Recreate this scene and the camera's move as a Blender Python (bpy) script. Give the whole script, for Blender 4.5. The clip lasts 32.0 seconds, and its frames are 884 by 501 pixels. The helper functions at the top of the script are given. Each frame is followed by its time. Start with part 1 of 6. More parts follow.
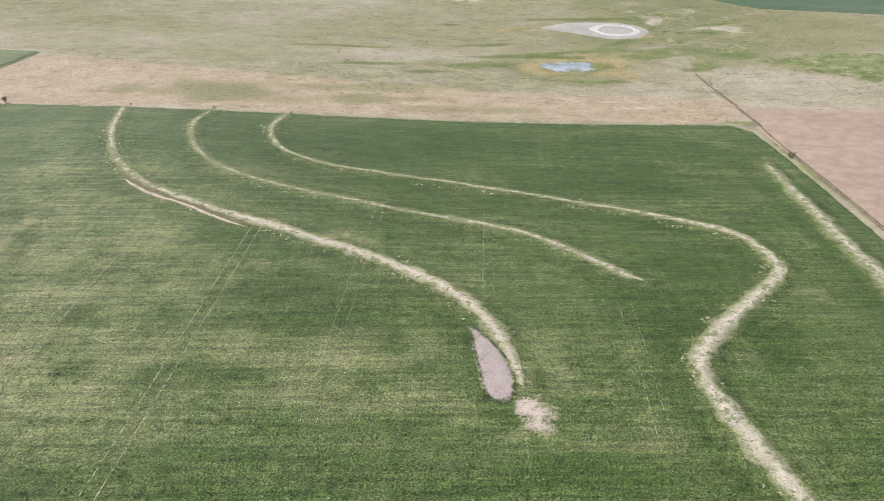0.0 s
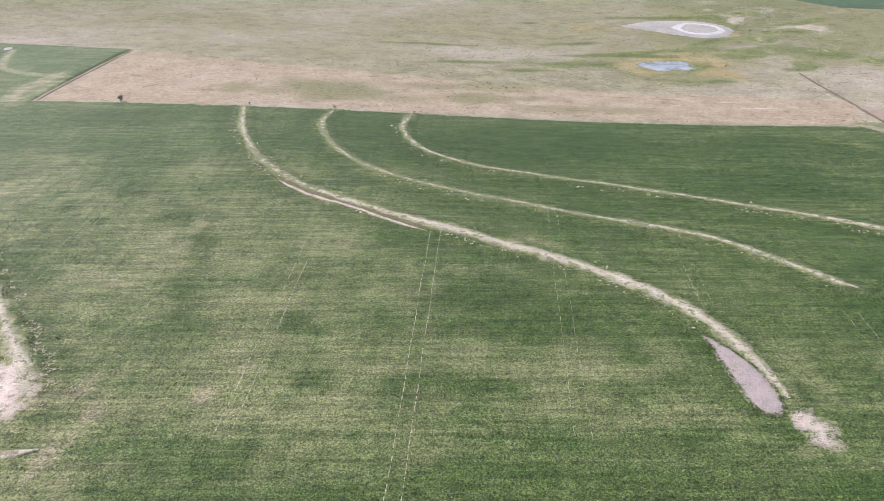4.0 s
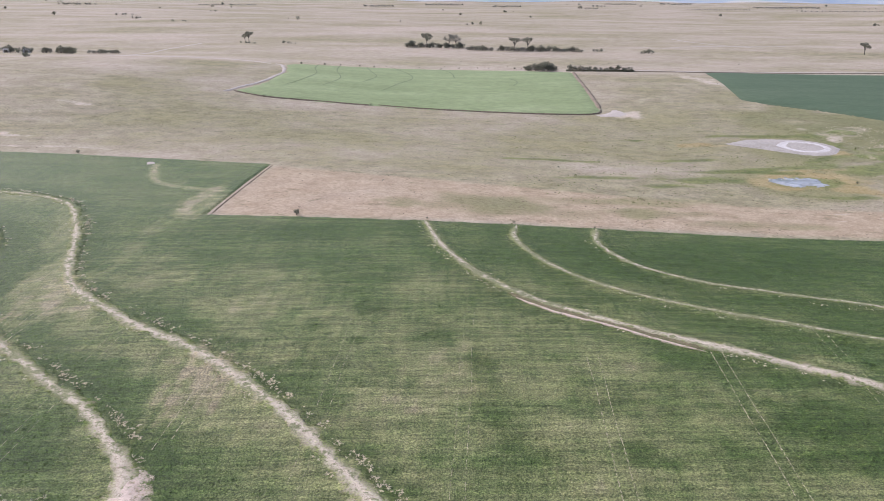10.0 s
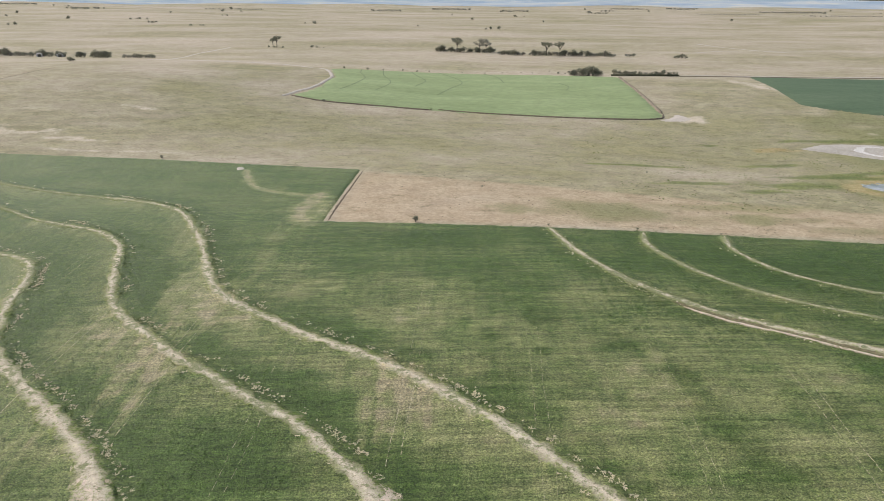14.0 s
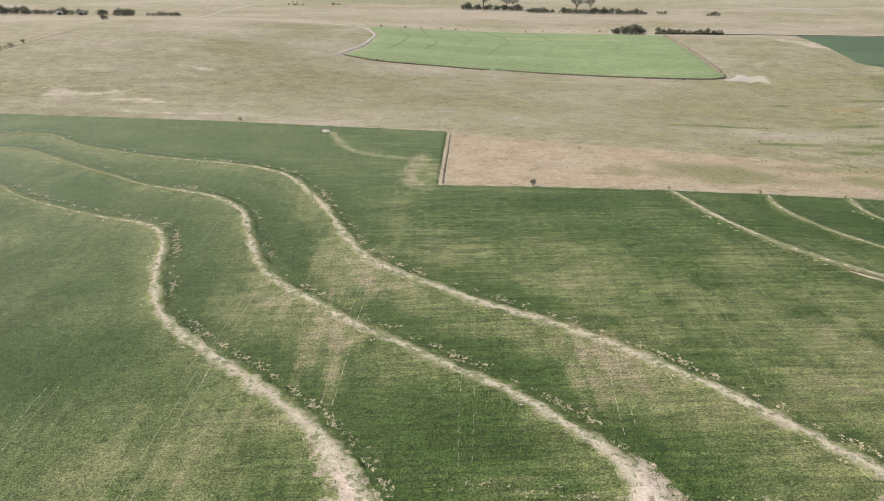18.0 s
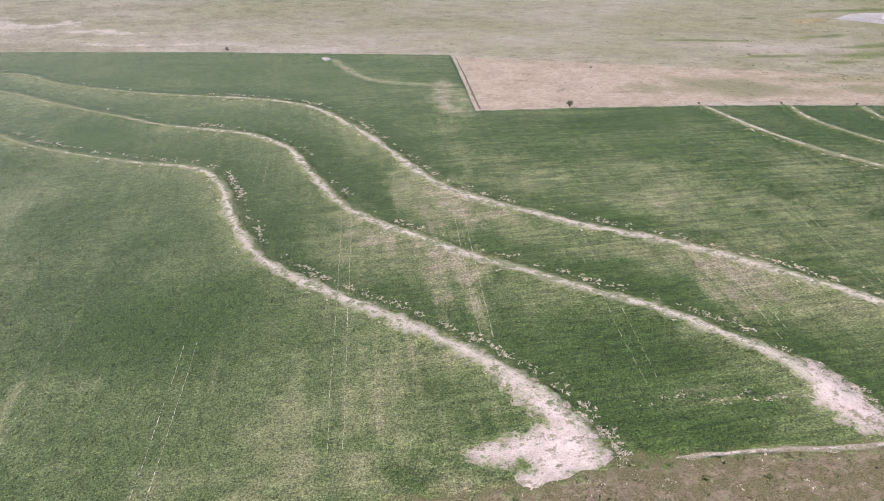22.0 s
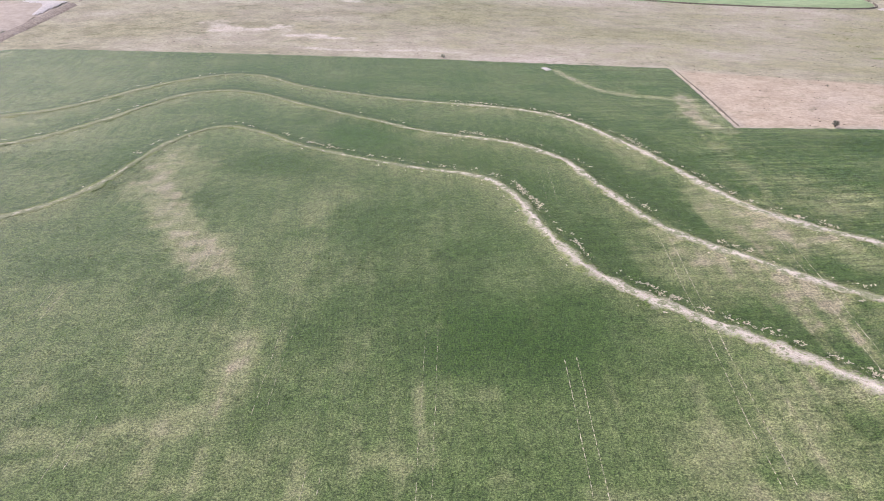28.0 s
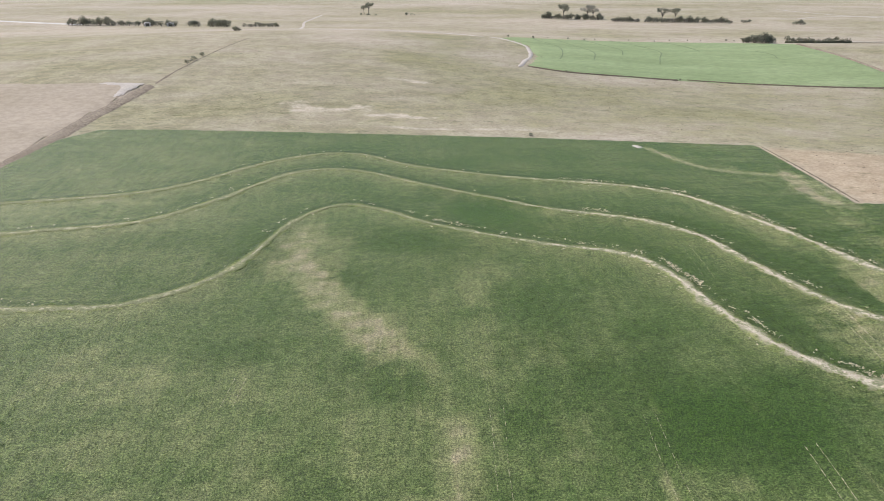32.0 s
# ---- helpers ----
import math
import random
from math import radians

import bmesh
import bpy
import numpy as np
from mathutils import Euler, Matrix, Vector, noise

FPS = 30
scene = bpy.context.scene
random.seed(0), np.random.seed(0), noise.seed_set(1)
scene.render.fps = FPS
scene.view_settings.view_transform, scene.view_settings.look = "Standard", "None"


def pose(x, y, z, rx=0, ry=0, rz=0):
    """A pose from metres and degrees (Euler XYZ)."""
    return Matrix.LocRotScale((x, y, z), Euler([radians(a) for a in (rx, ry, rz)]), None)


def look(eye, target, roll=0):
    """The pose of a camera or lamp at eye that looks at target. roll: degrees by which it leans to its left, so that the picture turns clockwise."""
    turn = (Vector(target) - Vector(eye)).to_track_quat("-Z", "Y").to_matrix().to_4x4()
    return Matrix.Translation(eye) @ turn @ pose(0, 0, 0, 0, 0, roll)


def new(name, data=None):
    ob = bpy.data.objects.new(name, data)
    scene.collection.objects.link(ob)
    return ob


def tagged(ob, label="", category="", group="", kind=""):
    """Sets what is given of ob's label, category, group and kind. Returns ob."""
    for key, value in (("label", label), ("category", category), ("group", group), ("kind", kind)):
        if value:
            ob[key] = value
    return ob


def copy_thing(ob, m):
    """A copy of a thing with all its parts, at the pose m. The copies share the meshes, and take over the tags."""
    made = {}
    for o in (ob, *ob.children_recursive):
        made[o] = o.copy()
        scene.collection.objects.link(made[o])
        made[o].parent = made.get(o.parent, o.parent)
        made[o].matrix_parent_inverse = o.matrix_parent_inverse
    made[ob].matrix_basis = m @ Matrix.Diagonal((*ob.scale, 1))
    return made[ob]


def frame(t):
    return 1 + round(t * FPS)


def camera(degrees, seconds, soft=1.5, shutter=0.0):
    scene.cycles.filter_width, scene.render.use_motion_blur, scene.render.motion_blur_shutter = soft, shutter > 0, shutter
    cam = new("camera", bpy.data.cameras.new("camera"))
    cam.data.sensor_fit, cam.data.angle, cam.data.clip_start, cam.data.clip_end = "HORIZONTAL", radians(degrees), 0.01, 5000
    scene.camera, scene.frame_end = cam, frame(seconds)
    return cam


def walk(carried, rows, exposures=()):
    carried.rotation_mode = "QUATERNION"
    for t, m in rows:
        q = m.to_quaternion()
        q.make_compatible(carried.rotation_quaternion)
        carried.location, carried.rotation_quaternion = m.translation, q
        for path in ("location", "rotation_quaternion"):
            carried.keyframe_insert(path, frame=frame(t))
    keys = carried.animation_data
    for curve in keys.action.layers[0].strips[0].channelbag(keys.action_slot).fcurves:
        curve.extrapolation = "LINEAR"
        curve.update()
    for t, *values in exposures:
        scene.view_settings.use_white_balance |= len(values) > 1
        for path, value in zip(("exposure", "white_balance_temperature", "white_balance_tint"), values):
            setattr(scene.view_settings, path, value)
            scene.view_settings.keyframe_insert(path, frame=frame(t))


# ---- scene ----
cam = camera(66.2, 32.0, soft=0.8)
METRES, EYE, TILT, LEAN, TURN = 270.0, 60.0, -29.3, 0.0, 0.0
ROWS = [
    (0.0, 0.0, 0.0, 0.0, 0.0, 0.0, -0.0),
    (0.5, -0.0156, 0.0013, 0.0006, -0.05, -0.04, 0.02),
    (1.0, -0.0313, 0.0027, 0.0012, -0.13, -0.06, 0.03),
    (1.5, -0.046, 0.004, 0.0017, -0.19, -0.1, 0.04),
    (2.0, -0.064, 0.0056, 0.0024, -0.08, -0.14, -0.04),
    (2.5, -0.0782, 0.007, 0.003, 0.34, -0.18, -0.25),
    (3.0, -0.0939, 0.0083, 0.0037, 0.28, -0.22, -0.26),
    (3.5, -0.1093, 0.0097, 0.0042, 0.25, -0.23, -0.21),
    (5.5, -0.1699, 0.0146, 0.0053, 0.05, 0.05, -0.24),
    (6.0, -0.1863, 0.0159, 0.0064, 0.04, -3.89, -0.21),
    (6.5, -0.2029, 0.0173, 0.0076, 0.01, -4.13, -0.24),
    (7.0, -0.2194, 0.0186, 0.0082, -0.01, -4.13, -0.24),
    (7.5, -0.2339, 0.0199, 0.0099, -0.02, -1.61, -0.23),
    (8.0, -0.2497, 0.0211, 0.0099, -0.06, 3.34, -0.34),
    (8.5, -0.2651, 0.0222, 0.0095, -0.07, 3.76, -0.3),
    (9.0, -0.2796, 0.0232, 0.0102, -0.07, 3.77, -0.32),
    (9.5, -0.2963, 0.0246, 0.0115, -0.1, 4.01, -0.33),
    (10.0, -0.3107, 0.0258, 0.0117, -0.09, 8.95, -0.38),
    (10.5, -0.3285, 0.0271, 0.0119, -0.14, 9.15, -0.38),
    (11.0, -0.343, 0.0283, 0.0123, -0.15, 9.19, -0.4),
    (11.5, -0.3596, 0.0296, 0.0129, -0.17, 9.22, -0.39),
    (12.0, -0.3731, 0.0307, 0.0134, -0.19, 9.24, -0.39),
    (12.5, -0.3887, 0.0319, 0.0139, -0.2, 9.26, -0.38),
    (13.0, -0.4063, 0.0333, 0.0145, -0.22, 9.28, -0.39),
    (13.5, -0.4219, 0.0344, 0.015, -0.23, 9.29, -0.38),
    (14.0, -0.4364, 0.0356, 0.0155, -0.25, 9.3, -0.34),
    (14.5, -0.4523, 0.0369, 0.016, -0.3, 9.31, -0.37),
    (16.5, -0.5134, 0.0418, 0.0185, -0.7, 9.3, -0.11),
    (17.0, -0.5301, 0.043, 0.019, -0.72, 9.3, -0.1),
    (17.5, -0.5465, 0.0446, 0.0196, -0.7, 6.94, -0.07),
    (18.0, -0.561, 0.0457, 0.019, -0.71, 6.07, -0.06),
    (18.5, -0.5753, 0.047, 0.0209, -0.69, 1.46, -0.01),
    (19.0, -0.5929, 0.0486, 0.0215, -0.72, 1.4, 0.01),
    (19.5, -0.6073, 0.0499, 0.0222, -0.72, 0.06, 0.0),
    (20.0, -0.6226, 0.0512, 0.0228, -0.73, 0.03, 0.02),
    (20.5, -0.6372, 0.0525, 0.0234, -0.75, -0.01, 0.03),
    (21.0, -0.6537, 0.0541, 0.024, -0.77, -0.04, 0.05),
    (21.5, -0.6821, 0.0571, 0.0251, -7.94, -0.35, 4.06),
    (22.0, -0.6939, 0.0583, 0.0259, -8.05, -0.39, 4.1),
    (22.5, -0.7109, 0.0613, 0.0266, -6.72, -0.28, 3.25),
    (23.0, -0.7216, 0.0631, 0.0273, -2.92, -0.12, 1.13),
    (23.5, -0.7343, 0.065, 0.0283, -2.39, -0.14, 0.88),
    (24.0, -0.7477, 0.0669, 0.0294, -2.41, -0.17, 0.89),
    (24.5, -0.7628, 0.0689, 0.0307, -2.38, -0.19, 0.95),
    (26.5, -0.8247, 0.0766, 0.0334, -2.48, -0.83, 0.9),
    (27.0, -0.8398, 0.0789, 0.0357, -2.47, -3.77, 0.95),
    (27.5, -0.8551, 0.0811, 0.0376, -2.47, -3.52, 0.98),
    (28.0, -0.8685, 0.0831, 0.0386, -2.49, 0.49, 0.92),
    (28.5, -0.8834, 0.0852, 0.0392, -2.46, 5.21, 0.91),
    (29.0, -0.8988, 0.0873, 0.0389, -2.48, 6.48, 0.91),
    (29.5, -0.9195, 0.0898, 0.0403, -2.52, 6.56, 0.93),
    (30.0, -0.9306, 0.0912, 0.041, -2.52, 6.59, 0.94),
    (30.5, -0.9472, 0.0932, 0.0421, -2.54, 6.62, 0.96),
    (31.0, -0.9625, 0.0952, 0.0431, -2.61, 6.66, 1.02),
    (31.5, -0.9768, 0.097, 0.044, -2.69, 6.69, 1.07),
    (32.0, -0.9931, 0.099, 0.0451, -3.12, 6.72, 1.33),
]
# seconds, stops, kelvin and tint by which the clip's camera drifts
TONES = ((0, 0.15, 6400, 8), (3, 0.17, 6100, 13), (6, 0.15, 6050, 17), (7, 0.2, 6050, 18), (8, 0.13, 6050, 20), (10, -0.02, 6000, 20), (11, -0.13, 6400, 12), (13, -0.12, 6600, 7), (17, -0.13, 6700, 6), (18, -0.02, 6850, 6), (20, 0.1, 6400, 12), (22, 0.16, 6000, 21), (24, 0.2, 6000, 22), (27, 0.28, 5950, 22), (28, 0.33, 5950, 23), (29, 0.13, 5950, 20), (30, 0.11, 6100, 15), (32, 0.1, 6300, 9))
walk(cam, [(t, pose(0, 0, EYE, TILT, LEAN, TURN) @ pose(METRES * x, METRES * y, METRES * z, 90 + pitch, roll, yaw)) for t, x, y, z, yaw, pitch, roll in ROWS],
     exposures=[(t, 0.22 + s, k, tint) for t, s, k, tint in TONES])

# ---- light ----
SUN_UP, SUN_TURN = 44.0, -62.0      # degrees above the horizon; compass turn from +y towards +x
world = bpy.data.worlds.new("sky")
scene.world = world
world.use_nodes = True
wn, wl = world.node_tree.nodes, world.node_tree.links
sky = wn.new("ShaderNodeTexSky")
sky.sky_type, sky.sun_disc = "NISHITA", False
sky.sun_elevation, sky.sun_rotation = radians(SUN_UP), radians(SUN_TURN)
sky.dust_density, sky.air_density = 3.0, 1.0
wl.new(sky.outputs[0], wn["Background"].inputs[0])
wn["Background"].inputs[1].default_value = 0.13
sun = new("sun", bpy.data.lights.new("sun", "SUN"))
sun.data.energy, sun.data.angle, sun.data.color = 2.6, radians(2.0), (1.0, 0.95, 0.88)
sd = Vector((math.sin(radians(SUN_TURN)) * math.cos(radians(SUN_UP)), math.cos(radians(SUN_TURN)) * math.cos(radians(SUN_UP)), math.sin(radians(SUN_UP))))
sun.matrix_world = look(sd * 400, (0, 0, 0))
scene.view_settings.exposure = 0.22


# ---- materials ----
def nodes_of(name):
    m = bpy.data.materials.new(name)
    m.use_nodes = True
    n, l = m.node_tree.nodes, m.node_tree.links
    return m, n, l, n["Principled BSDF"]


def noise_tex(n, l, scale, detail=3.0, rough=0.55, stretch=(1, 1, 1), rot=0.0, offset=0.0):
    """World-size noise: scale is in cycles a metre."""
    co = n.new("ShaderNodeTexCoord")
    mp = n.new("ShaderNodeMapping")
    mp.inputs["Scale"].default_value = stretch
    mp.inputs["Rotation"].default_value = (0, 0, rot)
    mp.inputs["Location"].default_value = (offset, offset * 0.7, 0)
    l.new(co.outputs["Object"], mp.inputs[0])
    t = n.new("ShaderNodeTexNoise")
    t.inputs["Scale"].default_value, t.inputs["Detail"].default_value, t.inputs["Roughness"].default_value = scale, detail, rough
    l.new(mp.outputs[0], t.inputs["Vector"])
    return t.outputs["Fac"]


def ramp(n, l, fac, stops):
    r = n.new("ShaderNodeValToRGB")
    e = r.color_ramp.elements
    while len(e) < len(stops):
        e.new(0.5)
    for el, (p, c) in zip(e, stops):
        el.position = p
        el.color = (*c, 1) if len(c) == 3 else c
    l.new(fac, r.inputs[0])
    return r.outputs[0]


def mixc(n, l, fac, a, b, mode="MIX"):
    x = n.new("ShaderNodeMix")
    x.data_type, x.blend_type = "RGBA", mode
    for sock, v in ((x.inputs[0], fac), (x.inputs[6], a), (x.inputs[7], b)):
        if hasattr(v, "links"):
            l.new(v, sock)
        else:
            sock.default_value = v if isinstance(v, float) else (*v, 1)
    return x.outputs[2]


def mathn(n, l, op, a, b=0.0, c=0.0, clamp=False):
    x = n.new("ShaderNodeMath")
    x.operation, x.use_clamp = op, clamp
    for sock, v in zip(x.inputs, (a, b, c)):
        if hasattr(v, "links"):
            l.new(v, sock)
        else:
            sock.default_value = v
    return x.outputs[0]


def attr(n, name):
    a = n.new("ShaderNodeAttribute")
    a.attribute_name = name
    return a.outputs["Fac"]


def bump(n, l, b, fac, strength, dist):
    x = n.new("ShaderNodeBump")
    x.inputs["Strength"].default_value, x.inputs["Distance"].default_value = strength, dist
    l.new(fac, x.inputs["Height"])
    l.new(x.outputs[0], b.inputs["Normal"])


def soften(n, l, fac, lo, hi):
    r = n.new("ShaderNodeMapRange")
    r.interpolation_type = "SMOOTHSTEP"
    r.inputs[1].default_value, r.inputs[2].default_value = lo, hi
    l.new(fac, r.inputs[0])
    return r.outputs[0]


def simple(name, stops, scale, rough=0.9, bumpy=0.5, dist=0.1, stretch=(1, 1, 1), detail=5.0, fine=None, grit=1.0):
    """Earth, straw, bark or leaf: a ramp over noise, a finer grain over it and a bump."""
    m, n, l, b = nodes_of(name)
    f = noise_tex(n, l, scale, detail, 0.65, stretch)
    col = ramp(n, l, f, stops)
    g = noise_tex(n, l, fine or scale * 9, 3, 0.7, stretch, offset=7.0)
    col = mixc(n, l, soften(n, l, g, 0.3, 0.7), mixc(n, l, 1.0, col, (1 - 0.38 * grit,) * 3, "MULTIPLY"), mixc(n, l, 1.0, col, (1 + 0.25 * grit,) * 3, "MULTIPLY"))
    l.new(col, b.inputs["Base Color"])
    b.inputs["Roughness"].default_value = rough
    b.inputs["Specular IOR Level"].default_value = 0.2
    if bumpy:
        bump(n, l, b, mathn(n, l, "ADD", f, mathn(n, l, "MULTIPLY", g, 0.6)), bumpy, dist)
    return m


def crop_colour(n, l):
    """The colour and the relief of the crop's canopy, thin, bare, lush or dark as its masks say."""
    thin, bare, lush, dark, rowed = attr(n, "thin"), attr(n, "bare"), attr(n, "lush"), attr(n, "dark"), attr(n, "rowed")
    leaf = noise_tex(n, l, 6.0, 3, 0.8, (0.9, 1, 1))
    tuft = noise_tex(n, l, 3.4, 3, 0.75, (0.85, 1, 1), offset=5.0)
    clump = noise_tex(n, l, 0.8, 4, 0.75, (0.8, 1, 1))
    rows = noise_tex(n, l, 0.8, 5, 0.75, (0.07, 1.0, 1), 0.03)
    drill = noise_tex(n, l, 0.6, 4, 0.65, (1.2, 0.06, 1), 0.06)
    broad = noise_tex(n, l, 0.07, 7, 0.66, (0.6, 1, 1))
    off = lambda f, k: mathn(n, l, "MULTIPLY", mathn(n, l, "SUBTRACT", f, 0.5), k)
    add = lambda a, b: mathn(n, l, "ADD", a, b)
    green = mixc(n, l, soften(n, l, clump, 0.25, 0.75), (0.068, 0.119, 0.025), (0.104, 0.158, 0.040))
    green = mixc(n, l, mathn(n, l, "MULTIPLY", lush, 0.85, clamp=True), green, (0.074, 0.146, 0.022))
    pale = mixc(n, l, soften(n, l, leaf, 0.3, 0.7), (0.197, 0.226, 0.086), (0.298, 0.302, 0.138))
    pale = mixc(n, l, soften(n, l, add(thin, add(off(drill, 1.2), off(clump, 0.5))), 0.75, 1.7), pale, (0.390, 0.338, 0.205))
    amount = add(add(mathn(n, l, "MULTIPLY", thin, 1.1), 0.02), off(broad, 1.3))
    bands = noise_tex(n, l, 0.22, 4, 0.6, (0.05, 1.0, 1), 0.03, 4.0)
    amount = add(amount, add(mathn(n, l, "MULTIPLY", rowed, add(off(rows, 1.3), off(bands, 1.0))), off(drill, 0.7)))
    amount = add(amount, add(off(clump, 0.3), off(tuft, 0.45)))
    amount = add(amount, mathn(n, l, "MULTIPLY", thin, add(off(drill, 1.1), add(mathn(n, l, "MULTIPLY", rowed, off(rows, 0.5)), off(clump, 0.5)))))
    amount = mathn(n, l, "SUBTRACT", amount, mathn(n, l, "MULTIPLY", dark, 0.8))
    share = soften(n, l, amount, -0.40, 1.15)
    col = mixc(n, l, share, green, pale)
    stalk = mathn(n, l, "MULTIPLY", soften(n, l, noise_tex(n, l, 3.4, 4, 0.8, (1.0, 0.7, 1), offset=9.0), 0.60, 0.68), add(mathn(n, l, "MULTIPLY", thin, 0.8, clamp=True), 0.08))
    col = mixc(n, l, stalk, col, (0.52, 0.47, 0.31))
    soil = mixc(n, l, soften(n, l, leaf, 0.25, 0.7), (0.34, 0.27, 0.20), (0.60, 0.51, 0.42))
    cut = add(bare, mathn(n, l, "MULTIPLY", mathn(n, l, "SUBTRACT", add(leaf, clump), 1.0), 0.9))
    col = mixc(n, l, soften(n, l, cut, 0.35, 0.75), col, soil)
    grain = add(0.5, mathn(n, l, "MULTIPLY", mathn(n, l, "SUBTRACT", soften(n, l, leaf, 0.40, 0.61), 0.5), mathn(n, l, "SUBTRACT", 1.0, mathn(n, l, "MULTIPLY", share, 0.5))))
    col = mixc(n, l, grain, mixc(n, l, 1.0, col, (0.55, 0.56, 0.55), "MULTIPLY"), mixc(n, l, 1.0, col, (1.42, 1.41, 1.39), "MULTIPLY"))
    col = mixc(n, l, soften(n, l, tuft, 0.37, 0.60), mixc(n, l, 1.0, col, (0.57, 0.57, 0.59), "MULTIPLY"), mixc(n, l, 1.0, col, (1.31, 1.30, 1.30), "MULTIPLY"))
    col = mixc(n, l, soften(n, l, clump, 0.34, 0.64), mixc(n, l, 1.0, col, (0.90, 0.90, 0.91), "MULTIPLY"), mixc(n, l, 1.0, col, (1.09, 1.09, 1.08), "MULTIPLY"))
    lines = noise_tex(n, l, 1.5, 3, 0.6, (0.06, 1.0, 1), 0.03, 2.0)
    col = mixc(n, l, add(0.5, mathn(n, l, "MULTIPLY", rowed, mathn(n, l, "SUBTRACT", soften(n, l, lines, 0.36, 0.64), 0.5))), mixc(n, l, 1.0, col, (0.79, 0.79, 0.80), "MULTIPLY"), mixc(n, l, 1.0, col, (1.19, 1.18, 1.18), "MULTIPLY"))
    col = mixc(n, l, dark, col, mixc(n, l, 1.0, col, (0.58, 0.62, 0.46), "MULTIPLY"))
    return col, add(mathn(n, l, "MULTIPLY", leaf, 0.5), add(tuft, mathn(n, l, "MULTIPLY", clump, 0.5))), leaf, clump


def crop_material(name="crop_canopy", relief=0.8):
    m, n, l, b = nodes_of(name)
    col, high, _, _ = crop_colour(n, l)
    l.new(col, b.inputs["Base Color"])
    b.inputs["Roughness"].default_value = 0.5
    b.inputs["Specular IOR Level"].default_value = 0.22
    if relief:
        bump(n, l, b, high, relief, 0.34)
    return m


def earth_material(name, weak, strong, rough_grass, shift=0.0):
    """Bare or grassy earth whose overgrown rim turns into the crop. The mask "rim" is 0 in the middle and 1 at the edge; "sand" is 1 where the soil lies bare."""
    m, n, l, b = nodes_of(name)
    rim, sand = attr(n, "rim"), attr(n, "sand")
    off = lambda f, k: mathn(n, l, "MULTIPLY", mathn(n, l, "SUBTRACT", f, 0.5), k)
    col, high, leaf, clump = crop_colour(n, l)
    patchy = noise_tex(n, l, 0.35, 5, 0.7)
    soil = mixc(n, l, soften(n, l, mathn(n, l, "ADD", mathn(n, l, "MULTIPLY", leaf, 0.6), mathn(n, l, "MULTIPLY", clump, 0.4)), 0.38, 0.60), weak, strong)
    grass = mixc(n, l, soften(n, l, leaf, 0.36, 0.64), tuple(c * 0.55 for c in rough_grass), tuple(c * 1.4 for c in rough_grass))
    k = mathn(n, l, "ADD", sand, mathn(n, l, "MULTIPLY", mathn(n, l, "SUBTRACT", mathn(n, l, "ADD", patchy, clump), 1.0), 4.6))
    body = mixc(n, l, soften(n, l, k, 0.2, 0.8), grass, soil)
    e = mathn(n, l, "ADD", rim, mathn(n, l, "ADD", off(leaf, 2.2), off(clump, 2.4)))
    e = mathn(n, l, "ADD", mathn(n, l, "ADD", e, off(patchy, 2.2)), shift)
    l.new(mixc(n, l, soften(n, l, e, 0.15, 0.85), body, col), b.inputs["Base Color"])
    b.inputs["Roughness"].default_value = 0.85
    b.inputs["Specular IOR Level"].default_value = 0.15
    bump(n, l, b, high, 0.7, 0.25)
    return m


